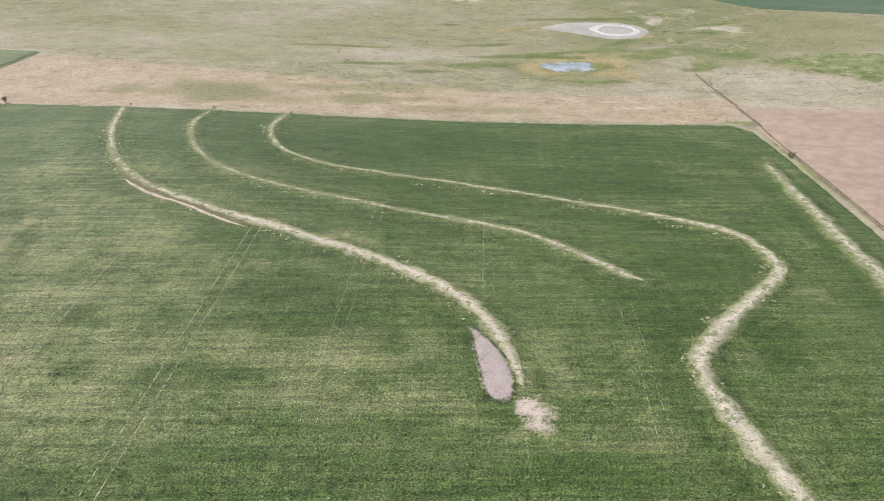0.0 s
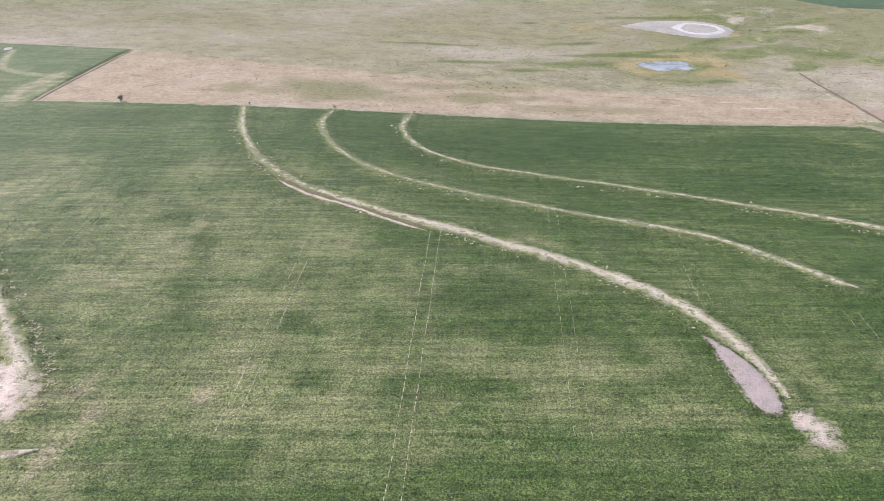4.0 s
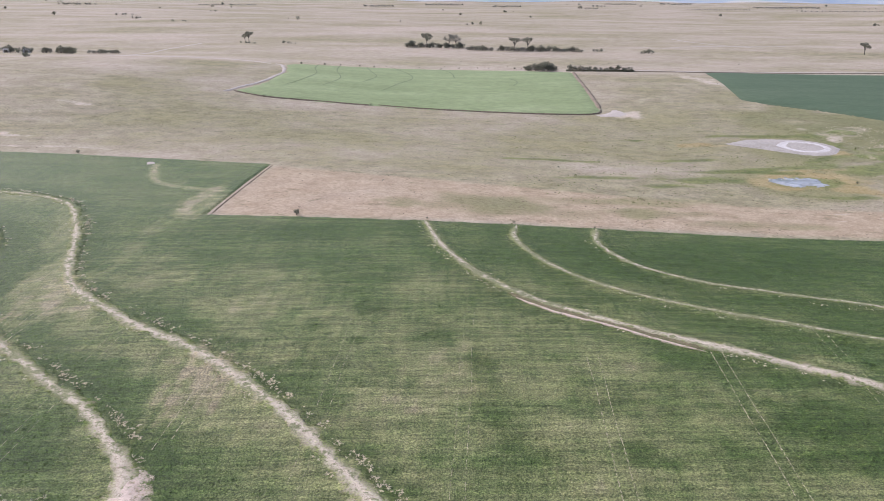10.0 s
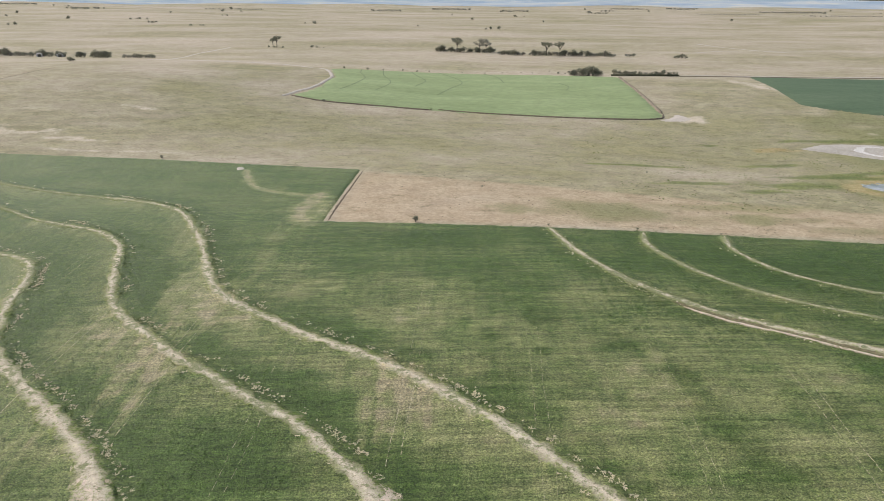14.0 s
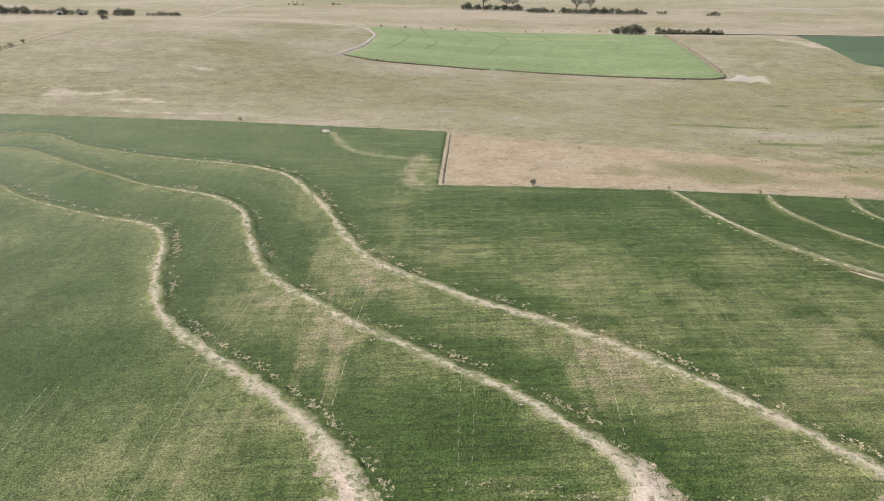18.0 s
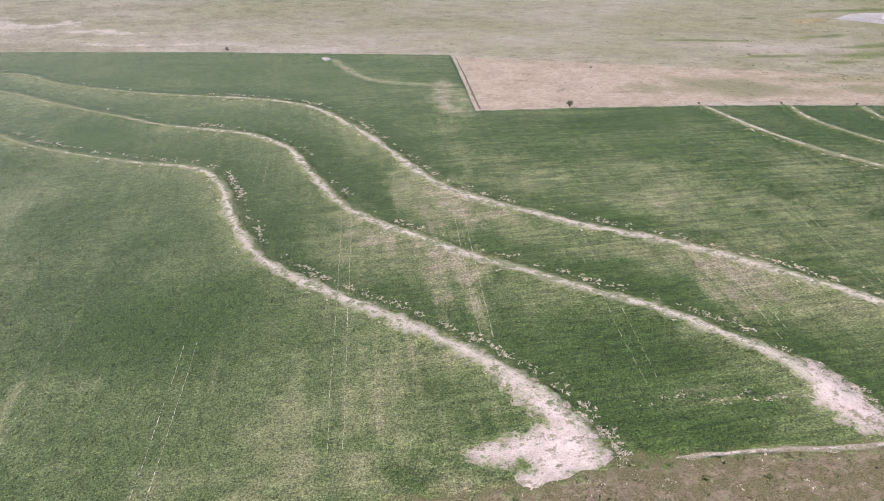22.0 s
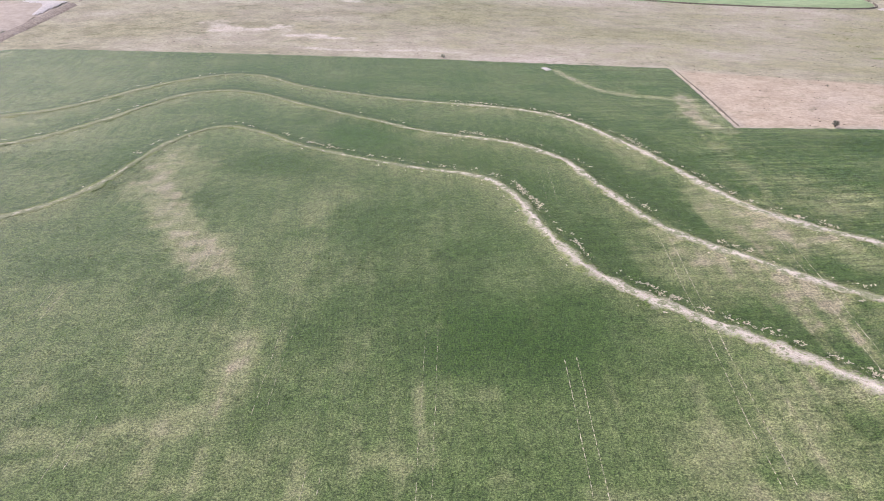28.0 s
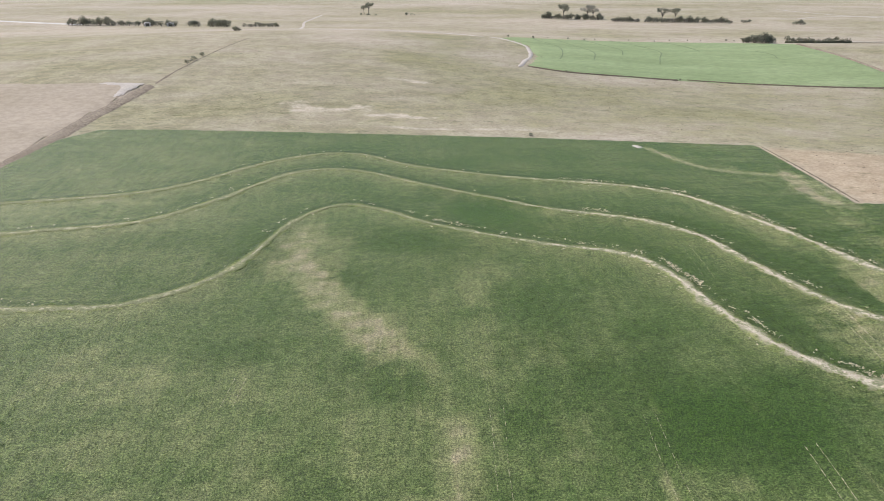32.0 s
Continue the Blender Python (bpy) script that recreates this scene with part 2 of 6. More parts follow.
def pasture_material():
    m, n, l, b = nodes_of("pasture")
    dry, damp, worn, gold, reed = attr(n, "dry"), attr(n, "damp"), attr(n, "worn"), attr(n, "gold"), attr(n, "reed")
    fine = noise_tex(n, l, 1.2, 5, 0.8, (0.8, 1.0, 1))
    tuss = noise_tex(n, l, 0.16, 7, 0.78, (0.75, 1.0, 1))
    mid = noise_tex(n, l, 0.022, 8, 0.72, (0.7, 1.0, 1))
    vast = noise_tex(n, l, 0.005, 5, 0.62, (0.6, 1.6, 1), offset=3.0)
    off = lambda f, k: mathn(n, l, "MULTIPLY", mathn(n, l, "SUBTRACT", f, 0.5), k)
    straw = mixc(n, l, soften(n, l, tuss, 0.38, 0.62), (0.425, 0.355, 0.282), (0.505, 0.432, 0.358))
    olive = mixc(n, l, soften(n, l, tuss, 0.38, 0.62), (0.210, 0.201, 0.112), (0.366, 0.333, 0.206))
    k = mathn(n, l, "ADD", mathn(n, l, "ADD", off(vast, 3.4), off(mid, 2.2)), off(tuss, 1.3))
    k = mathn(n, l, "ADD", k, mathn(n, l, "MULTIPLY", damp, 0.8))
    col = mixc(n, l, soften(n, l, k, -0.75, 0.95), straw, olive)
    tan = mixc(n, l, soften(n, l, tuss, 0.3, 0.7), (0.390, 0.298, 0.205), (0.500, 0.398, 0.290))
    dryk = mathn(n, l, "ADD", dry, mathn(n, l, "ADD", off(mid, 2.0), off(tuss, 0.8)))
    col = mixc(n, l, mathn(n, l, "MULTIPLY", soften(n, l, dryk, 0.15, 1.05), 0.85), col, tan)
    wet = mixc(n, l, soften(n, l, mid, 0.35, 0.65), (0.175, 0.190, 0.090), (0.310, 0.285, 0.155))
    wk = mathn(n, l, "ADD", damp, mathn(n, l, "ADD", off(tuss, 1.0), off(mid, 1.6)))
    col = mixc(n, l, mathn(n, l, "MULTIPLY", soften(n, l, wk, 0.3, 1.05), 0.8), col, wet)
    earth = mathn(n, l, "ADD", worn, mathn(n, l, "ADD", off(tuss, 1.4), off(mid, 1.2)))
    col = mixc(n, l, soften(n, l, earth, 0.45, 1.0), col, (0.56, 0.48, 0.39))
    golden = mixc(n, l, soften(n, l, tuss, 0.35, 0.65), (0.33, 0.255, 0.115), (0.43, 0.35, 0.20))
    col = mixc(n, l, mathn(n, l, "MULTIPLY", soften(n, l, mathn(n, l, "ADD", gold, mathn(n, l, "ADD", off(tuss, 1.1), off(mid, 0.8))), 0.25, 0.95), 0.85), col, golden)
    reeds = mixc(n, l, soften(n, l, tuss, 0.38, 0.62), (0.100, 0.140, 0.045), (0.225, 0.240, 0.100))
    col = mixc(n, l, mathn(n, l, "MULTIPLY", soften(n, l, mathn(n, l, "ADD", reed, mathn(n, l, "ADD", off(tuss, 1.5), off(mid, 0.8))), 0.3, 0.9), 0.9), col, reeds)
    spots = soften(n, l, noise_tex(n, l, 0.26, 5, 0.7, (0.7, 1.2, 1), offset=11.0), 0.56, 0.66)
    col = mixc(n, l, mathn(n, l, "MULTIPLY", spots, 0.5), col, mixc(n, l, 1.0, col, (0.48, 0.54, 0.44), "MULTIPLY"))
    col = mixc(n, l, soften(n, l, fine, 0.38, 0.62), mixc(n, l, 1.0, col, (0.86, 0.86, 0.85), "MULTIPLY"), mixc(n, l, 1.0, col, (1.12, 1.12, 1.12), "MULTIPLY"))
    l.new(col, b.inputs["Base Color"])
    b.inputs["Roughness"].default_value = 0.95
    b.inputs["Specular IOR Level"].default_value = 0.1
    bump(n, l, b, mathn(n, l, "ADD", fine, tuss), 0.5, 0.3)
    return m


CROP = crop_material()
PASTURE = pasture_material()
BANK = earth_material("dry_grass_bank", (0.34, 0.275, 0.20), (0.80, 0.705, 0.575), (0.255, 0.262, 0.145), shift=0.03)
SOIL = earth_material("pale_bare_soil", (0.48, 0.37, 0.30), (0.83, 0.70, 0.61), (0.36, 0.31, 0.21), shift=-0.14)
PITMUD = earth_material("dried_pink_silt", (0.37, 0.30, 0.275), (0.50, 0.415, 0.385), (0.42, 0.345, 0.315))
BROWN = earth_material("brown_dead_growth", (0.12, 0.095, 0.065), (0.27, 0.22, 0.15), (0.185, 0.165, 0.09))
ROUGH = earth_material("rough_olive_grass", (0.14, 0.095, 0.065), (0.36, 0.27, 0.19), (0.185, 0.16, 0.08))
TRACKSOIL = simple("pale_wheel_track_soil", [(0.3, (0.36, 0.32, 0.20)), (0.55, (0.54, 0.48, 0.34)), (0.75, (0.74, 0.66, 0.50))], 0.7, 0.95, 0.4, 0.08, fine=4.0)
DIRT = simple("brown_dirt_road", [(0.3, (0.22, 0.175, 0.13)), (0.6, (0.285, 0.235, 0.18)), (0.8, (0.36, 0.30, 0.235))], 0.12, 0.95, 0.4, 0.2, fine=1.5)
REDSOIL = simple("reddish_ploughed_soil", [(0.3, (0.365, 0.270, 0.208)), (0.6, (0.40, 0.300, 0.235)), (0.8, (0.45, 0.345, 0.278))], 0.03, 0.95, 0.3, 0.15, (0.8, 1.0, 1), fine=0.35, grit=0.4)
FARGREEN = simple("bright_green_crop", [(0.3, (0.225, 0.285, 0.135)), (0.55, (0.275, 0.335, 0.168)), (0.8, (0.34, 0.385, 0.215))], 0.05, 0.85, 0.4, 0.3, (0.35, 1.2, 1), fine=0.6, grit=0.4)
MIDGREEN = simple("mid_green_crop", [(0.3, (0.16, 0.205, 0.105)), (0.55, (0.19, 0.235, 0.13)), (0.8, (0.23, 0.27, 0.16))], 0.05, 0.85, 0.4, 0.3, fine=0.6, grit=0.4)
DARKGREEN = simple("dark_green_crop", [(0.3, (0.085, 0.130, 0.075)), (0.55, (0.110, 0.155, 0.092)), (0.8, (0.15, 0.19, 0.12))], 0.03, 0.85, 0.4, 0.3, (0.4, 1.5, 1), fine=0.6, grit=0.4)
SALT = simple("white_dried_mud", [(0.3, (0.52, 0.49, 0.46)), (0.6, (0.66, 0.63, 0.61)), (0.8, (0.76, 0.73, 0.71))], 0.12, 0.8, 0.3, 0.1, fine=1.2, grit=0.4)
PALEDUST = simple("pale_trodden_dust", [(0.3, (0.44, 0.39, 0.34)), (0.6, (0.54, 0.48, 0.43)), (0.8, (0.62, 0.56, 0.51))], 0.12, 0.95, 0.3, 0.1, fine=1.2, grit=0.4)
MUD = simple("grey_mud", [(0.3, (0.38, 0.345, 0.30)), (0.6, (0.46, 0.42, 0.375)), (0.8, (0.52, 0.48, 0.43))], 0.1, 0.7, 0.3, 0.1, fine=1.1, grit=0.4)
REED = simple("green_marsh_growth", [(0.3, (0.085, 0.125, 0.035)), (0.6, (0.16, 0.195, 0.06)), (0.8, (0.27, 0.25, 0.10))], 0.15, 0.9, 0.7, 0.4, fine=1.6)
FARREED = simple("bright_marsh_green", [(0.32, (0.13, 0.155, 0.06)), (0.5, (0.22, 0.245, 0.10)), (0.68, (0.38, 0.34, 0.22))], 0.22, 0.9, 0.7, 0.4, fine=1.6)
HEDGEGREEN = simple("dark_hedge_growth", [(0.3, (0.08, 0.085, 0.05)), (0.6, (0.13, 0.12, 0.075)), (0.8, (0.20, 0.175, 0.115))], 0.5, 0.9, 0.8, 0.4, fine=2.0)
DITCHBROWN = simple("brown_ditch_growth", [(0.3, (0.13, 0.105, 0.075)), (0.6, (0.21, 0.17, 0.125)), (0.8, (0.29, 0.24, 0.175))], 0.4, 0.95, 0.7, 0.3, fine=1.8)
BARK = simple("grey_bark", [(0.3, (0.10, 0.085, 0.07)), (0.6, (0.18, 0.155, 0.13)), (0.8, (0.26, 0.23, 0.20))], 2.0, 0.9, 0.6, 0.05)
LEAF = simple("olive_leaf", [(0.3, (0.20, 0.205, 0.15)), (0.6, (0.28, 0.28, 0.21)), (0.8, (0.36, 0.355, 0.28))], 0.6, 0.7, 0.0)
LEAFGREY = simple("grey_green_leaf", [(0.3, (0.28, 0.27, 0.225)), (0.6, (0.37, 0.355, 0.30)), (0.8, (0.46, 0.44, 0.38))], 0.6, 0.8, 0.0)
DARKWEED = simple("dark_weed", [(0.3, (0.09, 0.12, 0.05)), (0.6, (0.14, 0.17, 0.075)), (0.8, (0.22, 0.23, 0.12))], 1.5, 0.8, 0.0)
WEED = simple("dry_weed", [(0.3, (0.72, 0.64, 0.46)), (0.6, (0.82, 0.74, 0.57)), (0.8, (0.88, 0.81, 0.66))], 1.5, 0.9, 0.0)
PLANT = crop_material("crop_leaf", 0.0)


def let_through(m, share):
    """Leaves and straw: a share of the light shines through."""
    n, l = m.node_tree.nodes, m.node_tree.links
    b, out = n["Principled BSDF"], n["Material Output"]
    t, x = n.new("ShaderNodeBsdfTranslucent"), n.new("ShaderNodeMixShader")
    x.inputs[0].default_value = share
    l.new(b.inputs["Base Color"].links[0].from_socket, t.inputs["Color"])
    l.new(b.outputs[0], x.inputs[1]), l.new(t.outputs[0], x.inputs[2]), l.new(x.outputs[0], out.inputs["Surface"])


for m, share in ((LEAF, 0.5), (LEAFGREY, 0.5), (WEED, 0.45), (DARKWEED, 0.2)):
    let_through(m, share)


def water_material():
    m, n, l, b = nodes_of("still_water")
    f = noise_tex(n, l, 0.15, 4)
    # pale stops put part of the sky's reflection into the water's own colour
    l.new(ramp(n, l, f, [(0.3, (0.22, 0.23, 0.19)), (0.5, (0.40, 0.41, 0.41)), (0.7, (0.52, 0.53, 0.53))]), b.inputs["Base Color"])
    b.inputs["Roughness"].default_value = 0.12
    bump(n, l, b, noise_tex(n, l, 1.5, 3), 0.1, 0.05)
    return m


WATER = water_material()


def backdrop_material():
    m, n, l, b = nodes_of("painted_haze_blue")
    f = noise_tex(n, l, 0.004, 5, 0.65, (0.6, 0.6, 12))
    # distance haze put into the hills' colour as pale blue streaks
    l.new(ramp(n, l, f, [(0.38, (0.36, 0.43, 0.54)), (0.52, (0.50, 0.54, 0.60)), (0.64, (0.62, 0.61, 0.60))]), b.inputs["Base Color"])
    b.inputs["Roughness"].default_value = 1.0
    # the same colour glows, to lift the hills to the haze's brightness
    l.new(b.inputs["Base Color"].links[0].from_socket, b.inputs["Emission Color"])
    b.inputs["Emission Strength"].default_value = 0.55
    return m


HAZEBLUE = backdrop_material()

# ---- the lie of the land ----
HX, HY, HS = (-480, -340, -230, -130, -30, 70, 180), (40, 130, 230, 340, 470), 95.0
HILLS = (-2.6, -1.8, -3.1, -4.0, -0.5, -0.3, 0.2, -1.2, -1.4, -1.8, 2.8, 2.9, -0.7, 1.3, 0.4, -0.3, 0.7, 2.6, -0.9, -4.3, 1.1,
         3.2, 4.5, 1.4, -2.6, -1.1, 0.9, 1.8, 5.3, 7.9, 4.4, -0.2, 1.9, 2.6, -0.7)


def land(x, y):
    """Height of the ground, in metres."""
    x, y = np.asarray(x, float), np.asarray(y, float)
    z = np.interp(y, [-6000, 300, 450, 730, 1500, 2500, 3500, 6000], [0, 0, 6, 11, 22, 34, 42, 50])
    for j, cy in enumerate(HY):
        for i, cx in enumerate(HX):
            z = z + HILLS[j * 7 + i] * np.exp(-((x - cx) ** 2 + (y - cy) ** 2) / (2 * HS * HS))
    f = np.clip((np.hypot(x + 150, y) - 850) / 1200, 0, 1)
    z = z + f * (5.0 * np.sin(x / 330 + y / 410) + 4.0 * np.sin(x / 190 - y / 260 + 1.3) + 3.0 * np.sin(y / 150 + x / 700))
    return z


def land1(x, y):
    return float(land(np.array([x]), np.array([y]))[0])


def ripple(x, y, size, seed=0.0):
    """Smooth uneven numbers from about -1 to 1, with bumps of about that size."""
    x, y = np.asarray(x, float) / size, np.asarray(y, float) / size
    s = seed * 2.17
    return (np.sin(2.1 * x + 1.3 * y + s) + np.sin(-1.7 * x + 2.3 * y + 2.1 * s + 1) + np.sin(3.7 * x - 0.9 * y + s * 3 + 2) * 0.7 + np.sin(0.8 * x + 4.1 * y + s * 5) * 0.6) / 3.3


def curve(points, step=1.0):
    """A smooth line through the points, sampled about every step metres."""
    p = np.array(points, float)
    p = np.vstack([2 * p[0] - p[1], p, 2 * p[-1] - p[-2]])
    out = []
    for i in range(1, len(p) - 2):
        n = max(2, int(np.linalg.norm(p[i + 1] - p[i]) / step))
        t = np.arange(n)[:, None] / n
        out.append(0.5 * (2 * p[i] + (p[i + 1] - p[i - 1]) * t + (2 * p[i - 1] - 5 * p[i] + 4 * p[i + 1] - p[i + 2]) * t**2 + (3 * p[i] - p[i - 1] - 3 * p[i + 1] + p[i + 2]) * t**3))
    return np.vstack(out + [p[-2][None]])


def sides(c):
    """Unit vectors to the left of a line at each of its samples."""
    d = np.gradient(c, axis=0)
    d /= np.linalg.norm(d, axis=1)[:, None] + 1e-9
    return np.stack([-d[:, 1], d[:, 0]], 1)


def inside(x, y, poly):
    """Metres inside (plus) or outside (minus) of a closed outline."""
    x, y = np.asarray(x, float), np.asarray(y, float)
    hit, best = np.zeros(x.shape, bool), np.full(x.shape, 1e9)
    for (ax, ay), (bx, by) in zip(poly, np.roll(poly, -1, axis=0)):
        if ay != by:
            hit ^= ((ay > y) != (by > y)) & (x < (bx - ax) * (y - ay) / (by - ay) + ax)
        dx, dy = bx - ax, by - ay
        t = np.clip(((x - ax) * dx + (y - ay) * dy) / (dx * dx + dy * dy + 1e-9), 0, 1)
        best = np.minimum(best, np.hypot(x - ax - t * dx, y - ay - t * dy))
    return np.where(hit, best, -best)


def mesh(name, verts, faces, material, masks=None, smooth=True):
    """A mesh object out of numpy arrays; masks: point attributes."""
    verts, faces = np.asarray(verts, np.float32), np.asarray(faces, np.int32)
    me = bpy.data.meshes.new(name)
    k = faces.shape[1]
    me.vertices.add(len(verts)), me.loops.add(faces.size), me.polygons.add(len(faces))
    me.vertices.foreach_set("co", verts.ravel())
    me.loops.foreach_set("vertex_index", faces.ravel())
    me.polygons.foreach_set("loop_start", np.arange(len(faces), dtype=np.int32) * k)
    me.polygons.foreach_set("use_smooth", np.full(len(faces), smooth))
    me.update(calc_edges=True)
    me.validate()
    for key, value in (masks or {}).items():
        me.attributes.new(key, "FLOAT", "POINT").data.foreach_set("value", np.asarray(value, np.float32))
    me.materials.append(material)
    return new(name, me)


def part(name, verts, faces, material, parent, label="", smooth=True):
    ob = mesh(name, verts, faces, material, None, smooth)
    ob.parent = parent
    return tagged(ob, label) if label else ob


def grid_faces(nx, ny):
    i = np.arange(nx * ny).reshape(ny, nx)
    return np.stack([i[:-1, :-1], i[:-1, 1:], i[1:, 1:], i[1:, :-1]], -1).reshape(-1, 4)


def keep_faces(verts, faces, ok, masks=None):
    faces = faces[ok[faces].all(1)]
    used = np.unique(faces)
    back = np.full(len(verts), -1)
    back[used] = np.arange(len(used))
    return verts[used], back[faces], {k: v[used] for k, v in (masks or {}).items()}


FIELD_MASKS = {}


def sampled(x, y):
    """The crop's masks at places of the plan."""
    if not FIELD_MASKS:
        return {}
    i = np.clip(np.round((x - cx[0]) / STEP).astype(int), 0, len(cx) - 1)
    j = np.clip(np.round((y - cy[0]) / STEP).astype(int), 0, len(cy) - 1)
    return {k: m[j, i] for k, m in FIELD_MASKS.items()}


def ribbon(name, points, half, profile, material, label, category="", rag=0.55, seed=0, step=0.7, ends=3.0, sand=0.5, over=None, kind="structure"):
    """A strip along a line, at home on the land. half: half width, one number or one for each stretch of the line; profile: heights across; over: a surface to lie on."""
    c = curve(points, step)
    s = sides(c)
    n, k = len(c), len(profile)
    fit = lambda v: np.interp(np.linspace(0, 1, n), np.linspace(0, 1, len(v)), v) if hasattr(v, "__len__") else np.full(n, float(v))
    half, sand = fit(half), fit(sand)
    along = np.arange(n) * step
    half = half * np.clip(np.minimum(np.arange(n), np.arange(n)[::-1]) * step / ends + 0.25, 0.25, 1)
    rows, rims = [], []
    for j in range(k):
        u = -1 + 2 * j / (k - 1)
        wide = half * (1 + rag * (ripple(along, u * 3, 1.7, seed) * 0.6 + ripple(along, u * 5, 6.0, seed + 3) * 0.6))
        p = c + s * (u * wide)[:, None]
        z = (over or land)(p[:, 0], p[:, 1]) + profile[j] + (0.03 * ripple(p[:, 0], p[:, 1], 0.8, seed) if 0 < j < k - 1 else 0)
        rows.append(np.c_[p, z])
        rims.append(np.full(n, abs(u)))
    verts = np.stack(rows, 1).reshape(-1, 3)
    masks = {"rim": np.stack(rims, 1).ravel(), "sand": np.repeat(sand, k), **sampled(verts[:, 0], verts[:, 1])}
    return tagged(mesh(name, verts, grid_faces(k, n)[:, ::-1], material, masks), label, category, kind=kind)


def patch(name, poly, material, label, category, step=0.5, rag=0.6, base=0.0, rise=0.0, reach=1.5, seed=0, sand=0.8, smoothed=True, over=None, kind="structure"):
    """A sheet within an outline that follows the land, with an uneven edge that dips into it."""
    p = curve(list(poly) + [poly[0]], 2.0)[:-1] if smoothed else np.array(poly, float)
    lo, hi = p.min(0) - 2 * step - reach, p.max(0) + 2 * step + reach
    xs, ys = np.arange(lo[0], hi[0], step), np.arange(lo[1], hi[1], step)
    X, Y = (a.ravel() for a in np.meshgrid(xs, ys))
    d = inside(X, Y, p) + rag * (ripple(X, Y, 1.3 * max(step, 0.5) / 0.5, seed) + ripple(X, Y, 4.5 * max(step, 0.5) / 0.5, seed + 2))
    z = (over or land)(X, Y) + base + rise * np.clip(d / reach, -1, 1)
    v, f, m = keep_faces(np.c_[X, Y, z], grid_faces(len(xs), len(ys)), d > -reach, {"rim": np.clip(0.5 - 0.5 * d / reach, 0, 1), "sand": np.full(len(X), sand)})
    m.update(sampled(v[:, 0], v[:, 1]))
    return tagged(mesh(name, v, f, material, m), label, category, kind=kind)


# ---- lines of the plan ----
FIELD = np.array([(-146.2, 251.8), (-149.8, 190.4), (-124.6, 188.6), (-88, 186), (-44, 183.5), (2.5, 181.5), (50, 182), (80, 181.5), (84.5, 175), (84.8, 155),
                  (83.6, 114), (83, 60), (82, -60), (-437, -60), (-404, 130), (-388, 232), (-383, 258), (-373, 270), (-350, 269.5), (-290, 265.5), (-223, 261), (-187.5, 256.5)])
T1 = [(-88.5, 186), (-84.5, 168.5), (-79.3, 155.5), (-73, 144.8), (-66.4, 136.8), (-59, 130.6), (-52.5, 126.2), (-45.4, 121.9), (-38.8, 118.1), (-32.7, 115.1), (-25.4, 110.9),
      (-18.7, 107), (-12.3, 103.3), (-6, 99.1), (-1.3, 95.4), (2.8, 91), (5.8, 86.6), (8, 81.7), (9.3, 77.3), (10.2, 73.6), (10.6, 69.6)]
T2 = [(-63.6, 184), (-65.2, 174.3), (-63.1, 164.2), (-58.8, 154.9), (-52.4, 146), (-44.2, 139.1), (-35.6, 134), (-27.8, 130.3), (-20.3, 127.3), (-13, 124.1), (-5.5, 121.1),
      (1.8, 118.6), (8.3, 116.2), (14.5, 113.3), (19.4, 109.9), (23.8, 105.6), (28, 101.3), (31.1, 97.9), (33.5, 96)]
T3 = [(-42.5, 182), (-44.3, 172.7), (-42.6, 163.5), (-38.1, 155), (-31.6, 149.1), (-23.8, 144.8), (-15.8, 142.2), (-8, 139.4), (0.7, 137.1), (8, 134.4), (16.3, 131.8), (24.3, 128.7),
      (31.9, 125.7), (39.4, 122.9), (45.3, 120), (51, 116.9), (55.2, 113.6), (57.7, 109.1), (58.6, 104.1), (58.4, 100.5), (55.4, 96.4), (50.6, 91.5), (46.1, 87), (41.3, 82.3),
      (37.8, 78.2), (35.8, 74.3), (35.5, 70.2), (36.2, 65.9), (37, 61.4), (37.9, 56.9), (38.9, 53.2), (40.2, 47), (42, 38)]
T4 = [(76.8, 150), (76.1, 136.2), (75.5, 124.5), (74.9, 114.4), (74.5, 105.6), (74.3, 96.8), (74, 80)]
L1 = [(-392, 201), (-373.7, 205), (-360.5, 207.7), (-346.7, 210.1), (-333.1, 215), (-322.7, 223.1), (-313.1, 232.4), (-302.3, 239.9), (-290.3, 244.1), (-279.4, 242.2), (-268.7, 233.7),
      (-255.1, 226.9), (-242.1, 221.6), (-227.9, 216.8), (-214, 212.8), (-202.5, 207.8), (-193.5, 201.4), (-185.5, 189), (-178.5, 174.5), (-172.4, 159.5), (-169, 151.3), (-164.4, 144.2),
      (-157, 136.8), (-148.4, 129.7), (-142.5, 125.2), (-136.7, 121.1), (-130, 117), (-124.4, 112.5), (-117.6, 106), (-110, 98.8), (-103.6, 91.3), (-98.5, 85), (-94.5, 80), (-90.8, 74.6), (-88.6, 70)]
L2 = [(-385, 183), (-364.2, 186.3), (-352.1, 188.5), (-339.6, 190.7), (-329.9, 194.5), (-321.9, 201.4), (-314.8, 209), (-308.7, 217.2), (-300.4, 226.1), (-289, 229.2), (-278.8, 226.4),
      (-267.1, 218.6), (-254.6, 210.2), (-242.9, 202.9), (-232, 195.5), (-219.4, 190), (-208, 184), (-200.2, 175.5), (-196, 166), (-192.2, 154.5), (-187.8, 143.5), (-181.3, 134.2),
      (-175.4, 128.7), (-170, 123.3), (-164, 117.8), (-158.4, 113.3), (-152.3, 108.4), (-147.4, 104.3), (-142, 100.2), (-137.1, 95.8), (-132.8, 91), (-129.4, 87.1), (-127, 83), (-125.5, 78.5), (-123.6, 73.6)]
